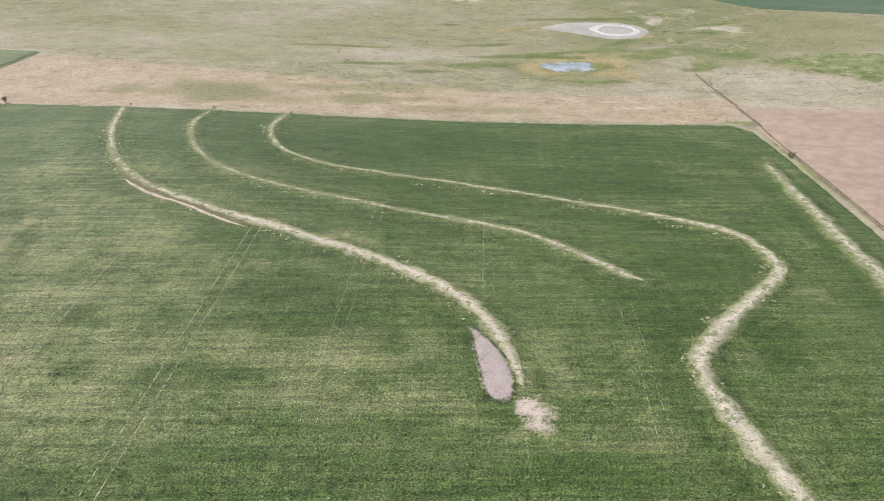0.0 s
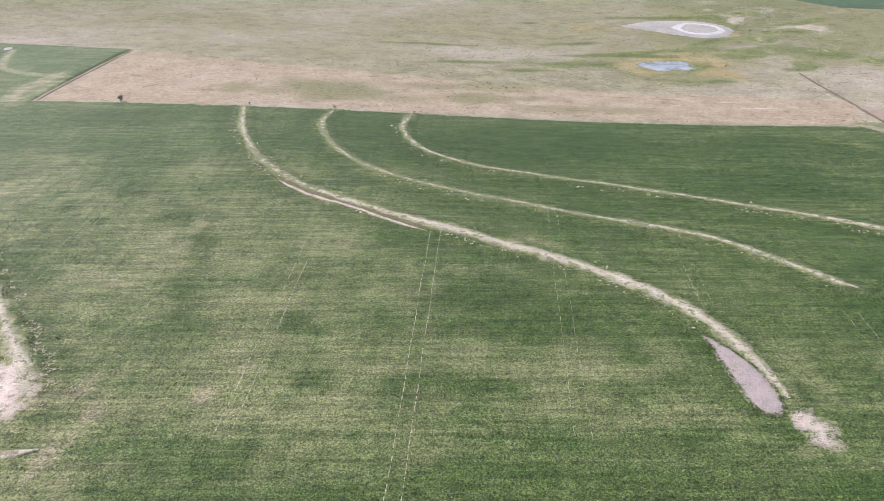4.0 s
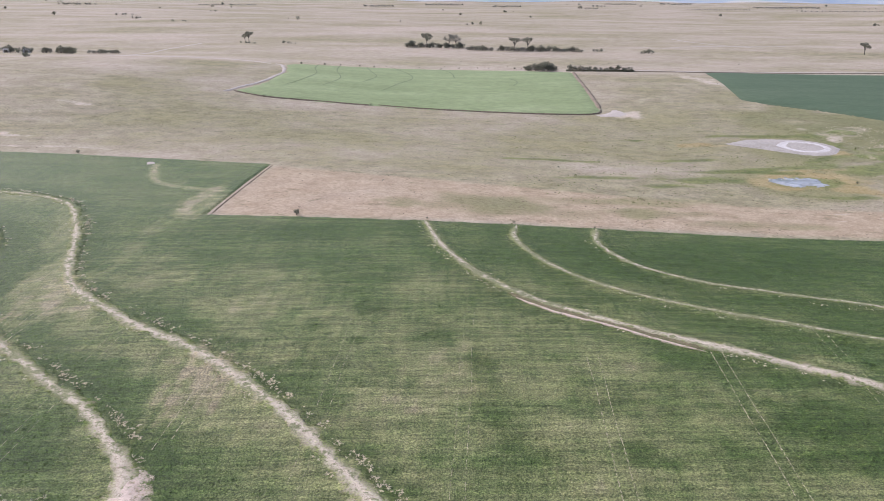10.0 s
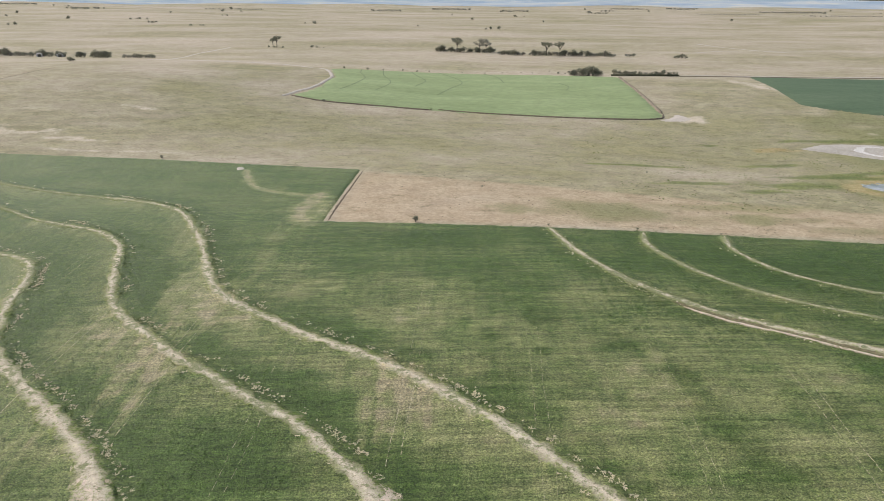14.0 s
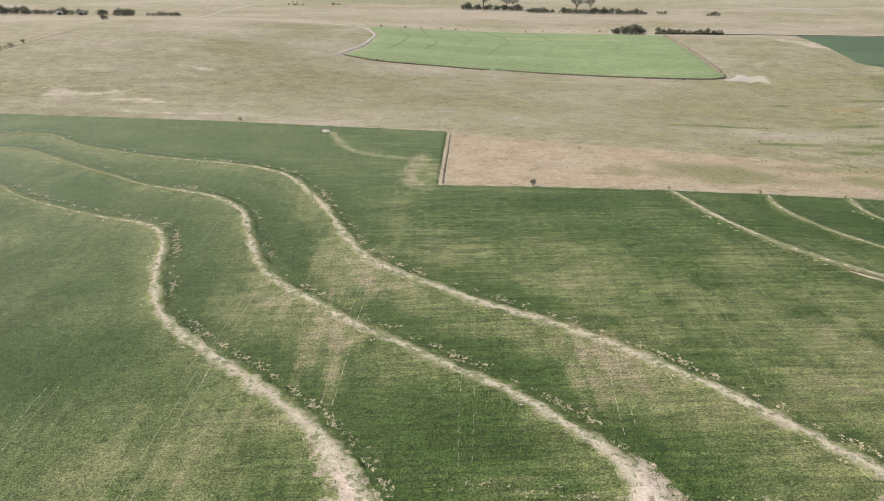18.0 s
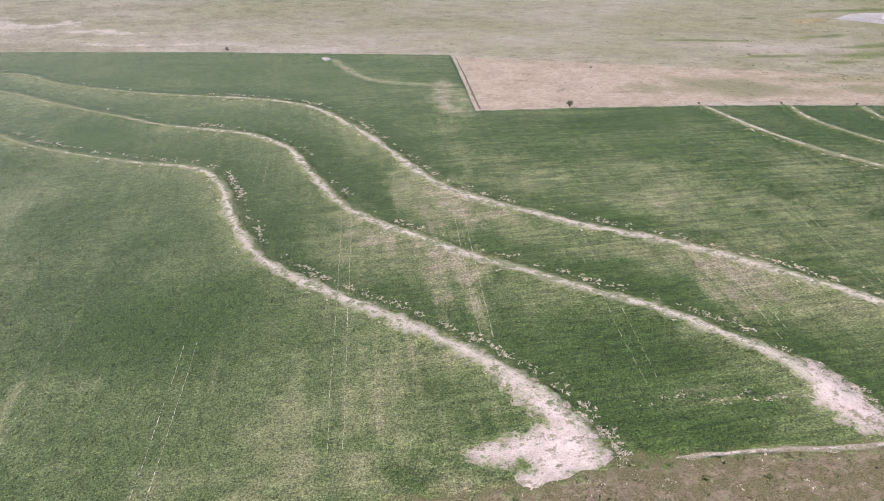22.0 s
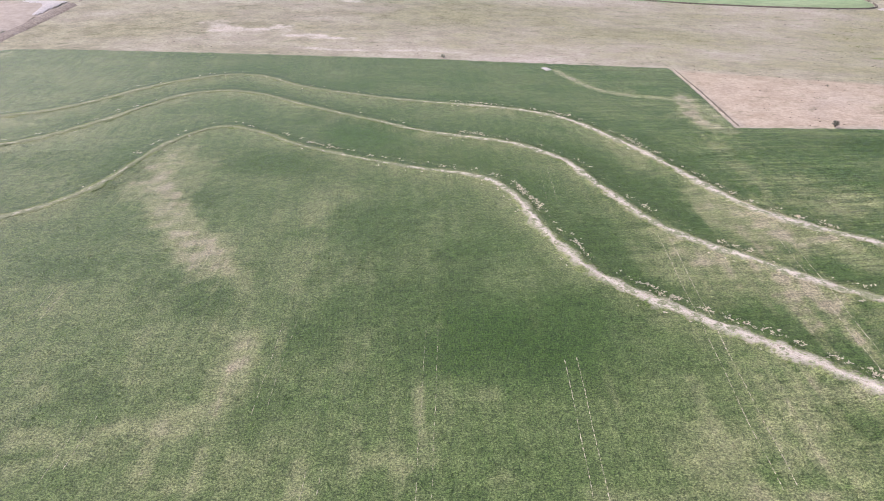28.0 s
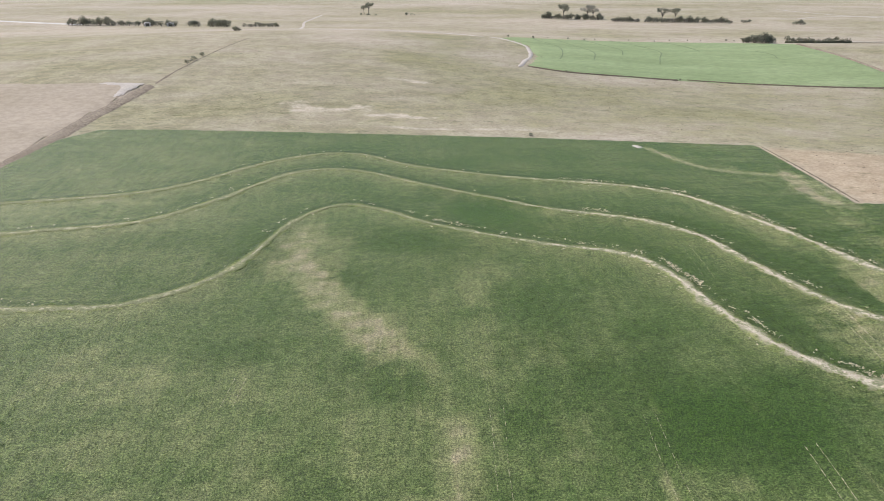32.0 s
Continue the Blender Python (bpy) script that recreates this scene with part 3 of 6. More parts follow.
L3 = [(-366, 153), (-346, 150.5), (-335.2, 149.9), (-325.8, 150.4), (-319.1, 152.7), (-312.7, 157.2), (-307.1, 162.8), (-302.7, 170.5), (-299.3, 180), (-295.5, 190.5), (-289.3, 198.1), (-282.2, 201.5),
      (-273.2, 197.1), (-264.5, 190), (-256.4, 184.5), (-246, 178.8), (-234.5, 173), (-225, 169.2), (-218.6, 166), (-214.5, 160.6), (-211.5, 152), (-208.5, 140), (-204.5, 129), (-197.4, 119),
      (-190.2, 112.4), (-183.5, 106.4), (-177.6, 100.8), (-172.2, 95.5), (-167.2, 89.8), (-163.5, 84.6), (-160.8, 79), (-159.5, 75), (-159.4, 71.5)]


def settled(line):
    """The line of a bank's crest, which stands a little nearer than its foot."""
    return [(x, y - 0.0115 * y * min(max((y - 110) / 80, 0.0), 1.0)) for x, y in line]


T1, T2, T3, L1, L2, L3 = (settled(line) for line in (T1, T2, T3, L1, L2, L3))

# ---- ground ----
def spread(lo, hi, mid_lo, mid_hi, fine, grow):
    """Coordinates that are close together in the middle and wider apart far off."""
    v = list(np.arange(mid_lo, mid_hi + fine, fine))
    d = fine
    while v[-1] < hi:
        d *= grow
        v.append(v[-1] + d)
    d = fine
    while v[0] > lo:
        d *= grow
        v.insert(0, v[0] - d)
    return np.array(v)


def blob(X, Y, x, y, rx, ry, turn=0.0):
    """1 in the middle of an ellipse, 0 outside it."""
    c, s = math.cos(radians(turn)), math.sin(radians(turn))
    rx, ry = 1.25 * rx, 1.25 * ry
    X, Y = X + 0.35 * rx * ripple(X, Y, 0.6 * rx, 6) + 0.2 * rx * ripple(X, Y, 0.2 * rx, 8), Y + 0.35 * ry * ripple(X, Y, 0.6 * rx, 7) + 0.2 * ry * ripple(X, Y, 0.25 * rx, 5)
    u, v = ((X - x) * c + (Y - y) * s) / rx, (-(X - x) * s + (Y - y) * c) / ry
    q = np.clip(1 - (u * u + v * v), 0, 1)
    return q * q * (3 - 2 * q)


PADDOCK = np.array([(-145.8, 250), (-149, 190), (-44, 184.5), (82, 182.5), (92, 205), (60, 212), (10, 214), (-50, 226), (-100, 238)])
gx, gy = spread(-5200, 5200, -440, 190, 2.0, 1.06), spread(-1200, 4850, 180, 420, 2.0, 1.05)
X, Y = (a.ravel() for a in np.meshgrid(gx, gy))
under = np.clip(inside(X, Y, FIELD) / 4.0, 0, 1)
Z = land(X, Y) - 0.6 * under
dry = np.clip(inside(X, Y, PADDOCK) / 5.0 + 0.5, 0, 1)
damp = np.zeros_like(X)
for g in ((-70, 206, 30, 12, -8), (-20, 201, 22, 7, 0), (40, 246, 46, 20, 0), (78, 300, 60, 30, 10), (150, 235, 60, 16, -30), (110, 330, 60, 45, 20), (66, 262, 22, 12, 20), (140, 290, 60, 40, 30)):
    damp = np.maximum(damp, blob(X, Y, *g))
for g in ((-62, 200, 34, 9, -4), (-96, 204, 12, 6, 0), (4, 192, 26, 5, 0), (-26, 214, 30, 8, 5)):
    damp = np.maximum(damp, 0.8 * blob(X, Y, *g))
for g in ((20, 290, 330, 95, 0), (-60, 330, 200, 60, 10), (-230, 420, 60, 90, 0), (150, 420, 120, 80, 0)):
    damp = np.maximum(damp, 0.55 * blob(X, Y, *g))
worn = np.zeros_like(X)
for g in ((52, 203, 7, 1.5, 0), (40, 207, 9, 1.2, 0), (34, 200, 6, 1, 0), (60, 198, 8, 1, 0), (73, 236, 0.9, 16, 0), (86, 214, 1.2, 14, 0), (104, 330, 24, 10, 20), (118, 300, 14, 12, 0), (95, 318, 8, 12, 0), (-250, 272, 40, 3, -4), (-300, 300, 26, 9, -20), (-268, 288, 16, 5, -10), (-262, 345, 20, 6, 0), (14, 365, 12, 8, 30), (90, 470, 14, 40, 10)):
    worn = np.maximum(worn, 0.8 * blob(X, Y, *g))
gold, reed = np.zeros_like(X), np.zeros_like(X)
for g in ((45, 250, 22, 13.5, -4), (58, 256, 14, 10, -45), (62, 238, 12, 8, -35), (36, 246, 14, 10, 0), (30, 308, 12, 5, 0), (84, 292, 10, 6, -10), (56, 264, 16, 4, 10)):
    gold = np.maximum(gold, 0.95 * blob(X, Y, *g))
for g in ((46, 247.5, 15, 9.5, 0), (55, 247, 9, 7.5, 0), (86.5, 140, 2.2, 50, 0), (86, 182, 7, 4, 0), (100, 270, 20, 14, 0), (30, 262, 26, 4, 0), (-24, 248, 26, 4, 3), (88, 322, 16, 5, 0), (90, 305, 5, 12, 20), (76, 284, 22, 4, 20), (60, 322, 26, 3.5, 0), (12, 248, 18, 6, 0), (-6, 238, 12, 4, 0), (50, 268, 30, 4, 5), (80, 266, 16, 8, 30), (96, 286, 8, 4, 0), (100, 326, 8, 3, 0),
          (50, 228, 18, 3, 0), (108, 262, 14, 9, 0), (92, 246, 14, 6, 30), (4, 316, 9, 2.5, 0), (70, 274, 10, 4, 0), (112, 296, 14, 6, 0), (150, 246, 28, 9, 0), (124, 312, 18, 5, 20), (20, 282, 22, 4, 4), (-40, 276, 24, 3, 0)):
    reed = np.maximum(reed, 0.85 * blob(X, Y, *g))
for g in ((45, 250, 20, 12, -4),):
    damp = np.maximum(damp, 0.6 * blob(X, Y, *g))
ground = tagged(mesh("ground", np.c_[X, Y, Z], grid_faces(len(gx), len(gy)), PASTURE, {"dry": dry, "damp": damp, "worn": worn, "gold": gold, "reed": reed}),
                "dry tan and olive pasture rolling away to the horizon", "grassland", kind="structure")

for line, half in (([(-343, 560), (-350, 640), (-356, 694), (-354, 740), (-350, 790)], 1.4), ([(205, 905), (215, 850), (235, 800), (262, 770)], 1.5), ([(-210, 521), (-240, 545), (-290, 556), (-350, 566)], 1.0),
                   ([(60, 528), (110, 528), (180, 540), (330, 560), (500, 590)], 1.3), ([(150, 760), (200, 790), (300, 800)], 1.2)):
    ribbon("farm_track", line, half, (-0.1, 0.2, 0.25, 0.2, -0.1), PALEDUST, "pale dirt farm track across the dry pasture", "dirt track", seed=61, step=3.0, rag=0.3)
ribbon("dirt_road", [(-780, 770), (-642, 712), (-600, 694), (-570, 681), (-545, 671)], 2.6, (-0.1, 0.5, 0.6, 0.5, -0.1), SALT, "pale gravel road running up to the hedge", "gravel road", seed=69, step=3.0, rag=0.2)
patch("dirt_corner", [(5, 370), (9, 375), (11, 366), (5, 363), (-3, 364), (0, 366)], PALEDUST, "pale trampled dirt at the corner of the green field", "bare soil", 1.0, 1.0, 0.12, 0.2, 2.0, 62)

ribbon("field_edge", [(-145.6, 250), (-147, 225), (-148.6, 200), (-149, 191)], (0.15, 0.3, 0.4, 0.4), (-0.1, 0.1, 0.15, 0.1, -0.1), DITCHBROWN, "pale trodden strip along the crop's edge", "bare soil", seed=66, step=1.0, rag=1.1)
# far hills behind the plain, the haze before them painted as glowing blue
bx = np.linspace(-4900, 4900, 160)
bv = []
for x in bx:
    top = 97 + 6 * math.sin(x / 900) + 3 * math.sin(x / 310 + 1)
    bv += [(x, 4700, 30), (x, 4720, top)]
tagged(mesh("backdrop", bv, grid_faces(2, 160), HAZEBLUE), "line of far hills on the horizon with haze painted as glowing blue", "hills", kind="structure")

# ---- the crop ----
STEP = 0.8
cx, cy = np.arange(-440, 88, STEP), np.arange(-62, 276, STEP)
X, Y = np.meshgrid(cx, cy)
near = {}
for key, line in (("T1", T1), ("T2", T2), ("T3", T3), ("T4", T4), ("L1", L1), ("L2", L2), ("L3", L3)):
    c = curve(line, 0.8)
    s = sides(c)
    dist, side = np.full(X.shape, 99.0), np.zeros(X.shape)
    r = int(16 / STEP)
    for (px, py), (sx, sy) in zip(c, s):
        i, j = int((px - cx[0]) / STEP), int((py - cy[0]) / STEP)
        a, b = slice(max(j - r, 0), j + r), slice(max(i - r, 0), i + r)
        d = np.hypot(X[a, b] - px, Y[a, b] - py)
        w = d < dist[a, b]
        dist[a, b] = np.where(w, d, dist[a, b])
        side[a, b] = np.where(w, (X[a, b] - px) * sx + (Y[a, b] - py) * sy, side[a, b])
    near[key] = (dist, np.where(dist < 99, np.sign(side) * dist, 99.0))

def add_spot(mask, spot):
    x, y, rx, ry, much = spot
    a = slice(*np.searchsorted(cy, (y - 3.5 * ry - 2, y + 3.5 * ry + 2)))
    b = slice(*np.searchsorted(cx, (x - 3.5 * rx - 2, x + 3.5 * rx + 2)))
    mask[a, b] += much * blob(X[a, b], Y[a, b], x, y, rx, ry)


thin, bare, lush, dark = (np.zeros(X.shape) for _ in range(4))
rowed = np.clip((X + 225) / 70, 0.18, 1)      # how plainly the drilled rows show
for key, (dist, side) in near.items():
    thin += np.exp(-(dist / 3.2) ** 2) * 0.5
    if key[0] == "L":
        fade = np.clip((X + 260) / 60, 0.55, 1)
        dark += fade * (np.exp(-((side - 5.0) / 3.0) ** 2) * 0.4 + np.exp(-((side - 2.3) / 0.9) ** 2) * 0.5) + np.clip((-215 - X) / 30, 0, 1) * np.exp(-((side - 2.1) / 0.9) ** 2) * 1.1
        thin += np.exp(-((side + 4.0) / 3.0) ** 2) * 0.2
    else:
        dark += np.exp(-((side + 4.0) / 3.0) ** 2) * 0.35 + np.exp(-((side - 2.4) / 0.9) ** 2) * 0.5
PALE_A = [(77, 144, 5.1, 6.8, 0.4), (72, 165, 3.6, 3.4, 0.5), (66, 111, 3.1, 4.5, 0.35), (60, 93, 2.8, 2.0, 0.8), (43, 76, 3.2, 1.2, 0.4), (42, 73, 2.3, 1.2, 0.45), (29, 168, 8.9, 3.6, 0.25), (28, 76, 3.2, 1.9, 0.4), (26, 63, 1.4, 3.8, 0.4), (24, 59, 5.3, 0.7, 0.4), (22, 70, 3.7, 1.3, 0.4), (18, 100, 2.9, 2.2, 0.25), (18, 59, 8.0, 0.7, 0.5), (18, 69, 3.7, 1.1, 0.35), (16, 73, 3.1, 1.8, 0.4), (15, 76, 3.1, 6.2, 0.35), (10, 61, 3.4, 1.1, 0.55), (5, 96, 3.7, 2.6, 0.35), (4, 63, 3.5, 1.1, 0.4)]
PALE_B = [(-1, 67, 5.0, 2.1, 0.5), (-2, 79, 3.2, 3.3, 0.4), (-4, 70, 4.5, 1.6, 0.4), (-8, 75, 4.7, 1.8, 0.35), (-10, 75, 4.6, 2.9, 0.4), (-10, 66, 6.4, 1.5, 0.5), (-14, 79, 4.7, 4.9, 0.4), (-14, 64, 4.2, 1.2, 0.35), (-14, 162, 7.0, 5.0, 0.35), (-15, 66, 5.5, 1.4, 0.4), (-16, 76, 5.5, 2.4, 0.4), (-17, 110, 5.0, 4.0, 0.5), (-17, 111, 5.2, 2.6, 0.45), (-18, 70, 5.0, 2.1, 0.45), (-19, 68, 5.8, 2.1, 0.45), (-24, 75, 6.1, 2.3, 0.45), (-26, 101, 7.7, 2.8, 0.35), (-26, 79, 5.7, 2.6, 0.35), (-27, 70, 4.3, 1.5, 0.35)]
PALE_C = [(-31, 80, 4.7, 1.9, 0.35), (-32, 99, 5.5, 4.2, 0.5), (-33, 76, 4.7, 3.6, 0.4), (-35, 70, 5.8, 2.1, 0.4), (-40, 94, 5.3, 1.9, 0.3), (-40, 101, 5.8, 3.6, 0.35), (-41, 78, 4.8, 3.8, 0.35), (-43, 75, 4.6, 2.8, 0.35), (-45, 65, 5.7, 2.0, 0.35), (-47, 107, 5.9, 3.8, 0.35), (-48, 70, 5.8, 2.0, 0.35), (-52, 50, 2.4, 1.0, 0.8), (-52, 62, 5.6, 2.3, 0.4), (-53, 107, 3.9, 4.7, 0.35), (-53, 109, 7.1, 4.1, 0.5), (-57, 116, 5.4, 3.4, 0.35), (-58, 91, 3.5, 4.4, 0.35), (-59, 82, 4.2, 1.3, 0.4), (-61, 67, 4.4, 2.6, 0.45)]
PALE_D = [(-62, 79, 4.7, 3.6, 0.45), (-62, 76, 4.8, 1.0, 0.4), (-63, 65, 4.2, 1.4, 0.35), (-64, 81, 9.2, 3.3, 0.35), (-64, 72, 4.5, 2.7, 0.4), (-67, 89, 5.2, 5.7, 0.35), (-69, 61, 4.0, 1.7, 0.25), (-71, 58, 3.3, 2.0, 0.35), (-75, 115, 6.2, 6.2, 0.3), (-76, 56, 1.9, 3.1, 0.6), (-77, 90, 5.2, 3.6, 0.35), (-78, 66, 1.1, 1.4, 0.8), (-80, 65, 2.8, 2.4, 0.8), (-80, 117, 2.1, 4.3, 0.35), (-80, 58, 4.0, 2.5, 0.6), (-81, 61, 2.0, 2.6, 0.8), (-81, 56, 2.6, 0.9, 1.1), (-81, 142, 15.0, 10.8, 0.4), (-81, 107, 6.2, 7.9, 0.5)]
PALE_E = [(-81, 101, 4.0, 2.7, 0.6), (-84, 54, 2.5, 0.8, 0.9), (-86, 108, 5.0, 5.6, 0.35), (-87, 98, 4.3, 2.1, 0.35), (-87, 74, 1.9, 0.7, 0.6), (-88, 114, 6.8, 3.7, 0.35), (-89, 124, 8.4, 5.4, 0.3), (-89, 87, 5.1, 4.1, 0.3), (-92, 90, 6.3, 2.4, 0.3), (-93, 53, 6.2, 2.2, 0.4), (-94, 101, 5.2, 4.4, 0.4), (-94, 96, 8.3, 6.3, 0.35), (-97, 63, 5.6, 1.1, 0.5), (-98, 74, 3.1, 0.6, 0.9), (-100, 95, 4.2, 3.3, 0.4), (-100, 69, 6.7, 1.0, 0.4), (-102, 129, 9.2, 6.2, 0.35), (-104, 84, 4.5, 2.1, 0.35), (-106, 75, 4.7, 0.7, 0.8)]
PALE_F = [(-111, 94, 4.2, 2.6, 0.4), (-112, 131, 8.9, 4.7, 0.35), (-114, 115, 5.9, 4.6, 0.4), (-114, 92, 7.3, 5.9, 0.35), (-115, 140, 11.0, 8.4, 0.4), (-117, 100, 5.3, 2.9, 0.5), (-119, 136, 9.2, 6.3, 0.35), (-120, 95, 6.4, 2.5, 0.4), (-121, 103, 3.4, 2.1, 0.7), (-122, 106, 3.7, 3.2, 0.8), (-123, 109, 5.2, 8.5, 0.6), (-124, 123, 6.3, 4.1, 0.3), (-125, 105, 4.4, 4.4, 0.3), (-125, 130, 7.0, 5.0, 0.4), (-125, 111, 1.9, 5.2, 0.7), (-125, 100, 7.1, 3.6, 0.45), (-127, 150, 10.1, 6.1, 0.4), (-128, 132, 6.7, 4.7, 0.35), (-133, 78, 3.4, 0.4, 0.7)]
PALE_G = [(-134, 110, 5.5, 3.2, 0.4), (-135, 112, 5.9, 4.4, 0.4), (-136, 139, 7.1, 3.9, 0.3), (-138, 116, 4.7, 3.4, 0.5), (-140, 79, 4.2, 0.4, 0.8), (-142, 81, 4.2, 0.5, 0.7), (-142, 125, 2.5, 2.4, 0.9), (-144, 148, 7.1, 3.2, 0.3), (-145, 116, 5.1, 3.7, 0.35), (-145, 80, 2.8, 0.4, 0.6), (-147, 148, 10.1, 5.9, 0.4), (-150, 157, 6.2, 4.5, 0.3), (-150, 141, 6.8, 3.6, 0.3), (-152, 197, 3.0, 6.7, 0.6), (-152, 206, 3.1, 7.5, 0.5), (-153, 124, 6.1, 2.9, 0.6), (-153, 143, 6.1, 6.8, 0.4), (-154, 215, 1.8, 9.6, 0.5), (-156, 200, 6.6, 10.9, 0.5)]
PALE_H = [(-156, 103, 5.2, 2.8, 0.35), (-158, 196, 2.3, 9.3, 0.6), (-158, 133, 4.6, 3.6, 0.8), (-159, 131, 5.3, 4.2, 0.8), (-160, 170, 2.7, 20.5, 0.4), (-161, 106, 5.3, 4.4, 0.35), (-164, 138, 3.6, 6.4, 0.8), (-164, 116, 4.8, 4.3, 0.5), (-165, 136, 3.3, 8.9, 0.7), (-166, 142, 2.3, 7.3, 0.9), (-167, 114, 2.4, 4.2, 0.8), (-168, 134, 5.8, 4.8, 0.4), (-169, 76, 4.1, 1.8, 0.8), (-169, 115, 3.1, 5.5, 0.4), (-169, 118, 4.9, 4.4, 0.8), (-170, 138, 2.8, 11.6, 0.7), (-171, 139, 4.8, 5.1, 0.4), (-172, 223, 6.8, 3.5, 0.5), (-172, 134, 3.5, 4.8, 0.4)]
PALE_I = [(-172, 115, 3.8, 6.7, 0.5), (-173, 151, 4.8, 10.8, 0.5), (-174, 146, 3.5, 12.7, 0.4), (-174, 93, 4.9, 3.6, 0.3), (-174, 77, 4.2, 1.4, 0.5), (-174, 71, 2.6, 1.2, 0.7), (-177, 72, 2.7, 2.5, 0.9), (-177, 126, 6.2, 4.9, 0.6), (-180, 74, 2.0, 2.5, 0.6), (-181, 130, 5.3, 4.1, 0.6), (-182, 85, 4.5, 6.2, 0.4), (-182, 126, 3.3, 8.6, 0.5), (-182, 92, 5.7, 4.8, 0.35), (-183, 117, 5.9, 5.2, 0.35), (-183, 177, 4.2, 14.6, 0.4), (-185, 138, 3.6, 5.1, 0.7), (-185, 122, 6.5, 8.1, 0.4), (-185, 76, 4.2, 2.7, 0.5), (-186, 93, 3.2, 8.4, 0.4)]
PALE_J = [(-186, 132, 3.3, 6.4, 0.6), (-187, 81, 4.4, 3.9, 0.5), (-189, 125, 4.1, 7.7, 0.5), (-189, 87, 2.3, 6.5, 0.3), (-190, 74, 5.4, 1.7, 0.6), (-192, 129, 3.2, 8.2, 0.4), (-193, 87, 9.3, 4.4, 0.35), (-193, 78, 4.3, 1.8, 0.4), (-196, 75, 4.1, 2.6, 0.4), (-197, 85, 3.8, 4.2, 0.4), (-201, 84, 2.3, 3.1, 0.35), (-201, 73, 2.7, 2.1, 0.5), (-203, 73, 2.0, 2.1, 0.6), (-212, 76, 2.8, 1.8, 0.6), (-213, 74, 2.7, 2.1, 0.7), (-224, 82, 2.7, 1.7, 0.35), (-225, 98, 2.4, 2.3, 0.35), (-233, 89, 1.1, 4.7, 0.6), (-233, 79, 1.4, 2.6, 0.4)]
PALE_K = [(-234, 95, 1.2, 3.5, 0.5), (-234, 96, 0.9, 5.4, 0.5), (-236, 85, 1.0, 3.5, 0.5), (-237, 86, 3.7, 2.0, 0.4), (-238, 88, 2.1, 1.9, 0.4), (-241, 86, 2.1, 1.8, 0.3), (-244, 107, 3.7, 7.6, 0.3), (-244, 130, 4.0, 5.5, 0.2), (-248, 81, 2.1, 1.8, 0.5), (-249, 84, 1.2, 3.4, 0.8), (-252, 89, 2.2, 1.9, 0.3), (-252, 131, 6.5, 12.4, 0.25), (-253, 153, 10.0, 10.9, 0.2), (-254, 151, 3.5, 7.1, 0.3), (-255, 110, 0.8, 6.2, 0.4), (-256, 86, 3.5, 2.7, 0.3), (-260, 109, 2.0, 7.3, 0.45), (-261, 109, 2.6, 5.4, 0.5), (-261, 102, 2.4, 4.7, 0.45)]
PALE_L = [(-261, 106, 3.5, 2.1, 0.4), (-262, 101, 1.1, 4.2, 0.5), (-263, 121, 2.7, 6.0, 0.3), (-264, 84, 1.0, 2.1, 0.6), (-264, 127, 2.0, 3.5, 0.3), (-265, 95, 4.5, 3.2, 0.4), (-267, 93, 4.4, 2.0, 0.4), (-267, 116, 2.6, 2.7, 0.3), (-267, 131, 1.5, 2.8, 0.6), (-268, 87, 1.4, 3.6, 0.5), (-269, 135, 2.5, 3.7, 0.5), (-271, 141, 3.2, 4.2, 0.4), (-272, 133, 3.1, 5.7, 0.6), (-272, 93, 4.4, 2.6, 0.4), (-273, 137, 2.6, 4.7, 0.7), (-275, 139, 3.2, 6.1, 0.7), (-277, 93, 4.4, 2.0, 0.5), (-278, 143, 2.1, 4.1, 0.5), (-280, 145, 2.2, 2.2, 1)]
PALE_M = [(-283, 87, 2.8, 2.3, 0.4), (-284, 92, 4.3, 2.5, 0.6), (-285, 155, 3.5, 7.4, 0.7), (-286, 163, 4.9, 8.1, 0.7), (-293, 177, 4.0, 4.7, 0.5), (-294, 166, 6.2, 5.5, 0.9), (-295, 123, 1.1, 4.6, 0.6), (-296, 100, 3.7, 2.1, 0.4), (-300, 112, 4.9, 5.1, 0.25), (-303, 221, 4.9, 3.7, 0.4), (-309, 100, 4.4, 2.0, 0.4), (-309, 127, 3.7, 6.4, 0.3), (-312, 124, 5.4, 7.7, 0.3), (-313, 109, 4.7, 4.8, 0.35), (-323, 129, 5.6, 9.9, 0.3), (-346, 205, 5.9, 2.4, 0.4), (-374, 263, 7.6, 5.1, 0.5)]
for spot in PALE_A + PALE_B + PALE_C + PALE_D + PALE_E + PALE_F + PALE_G + PALE_H + PALE_I + PALE_J + PALE_K + PALE_L + PALE_M:
    add_spot(thin, spot)
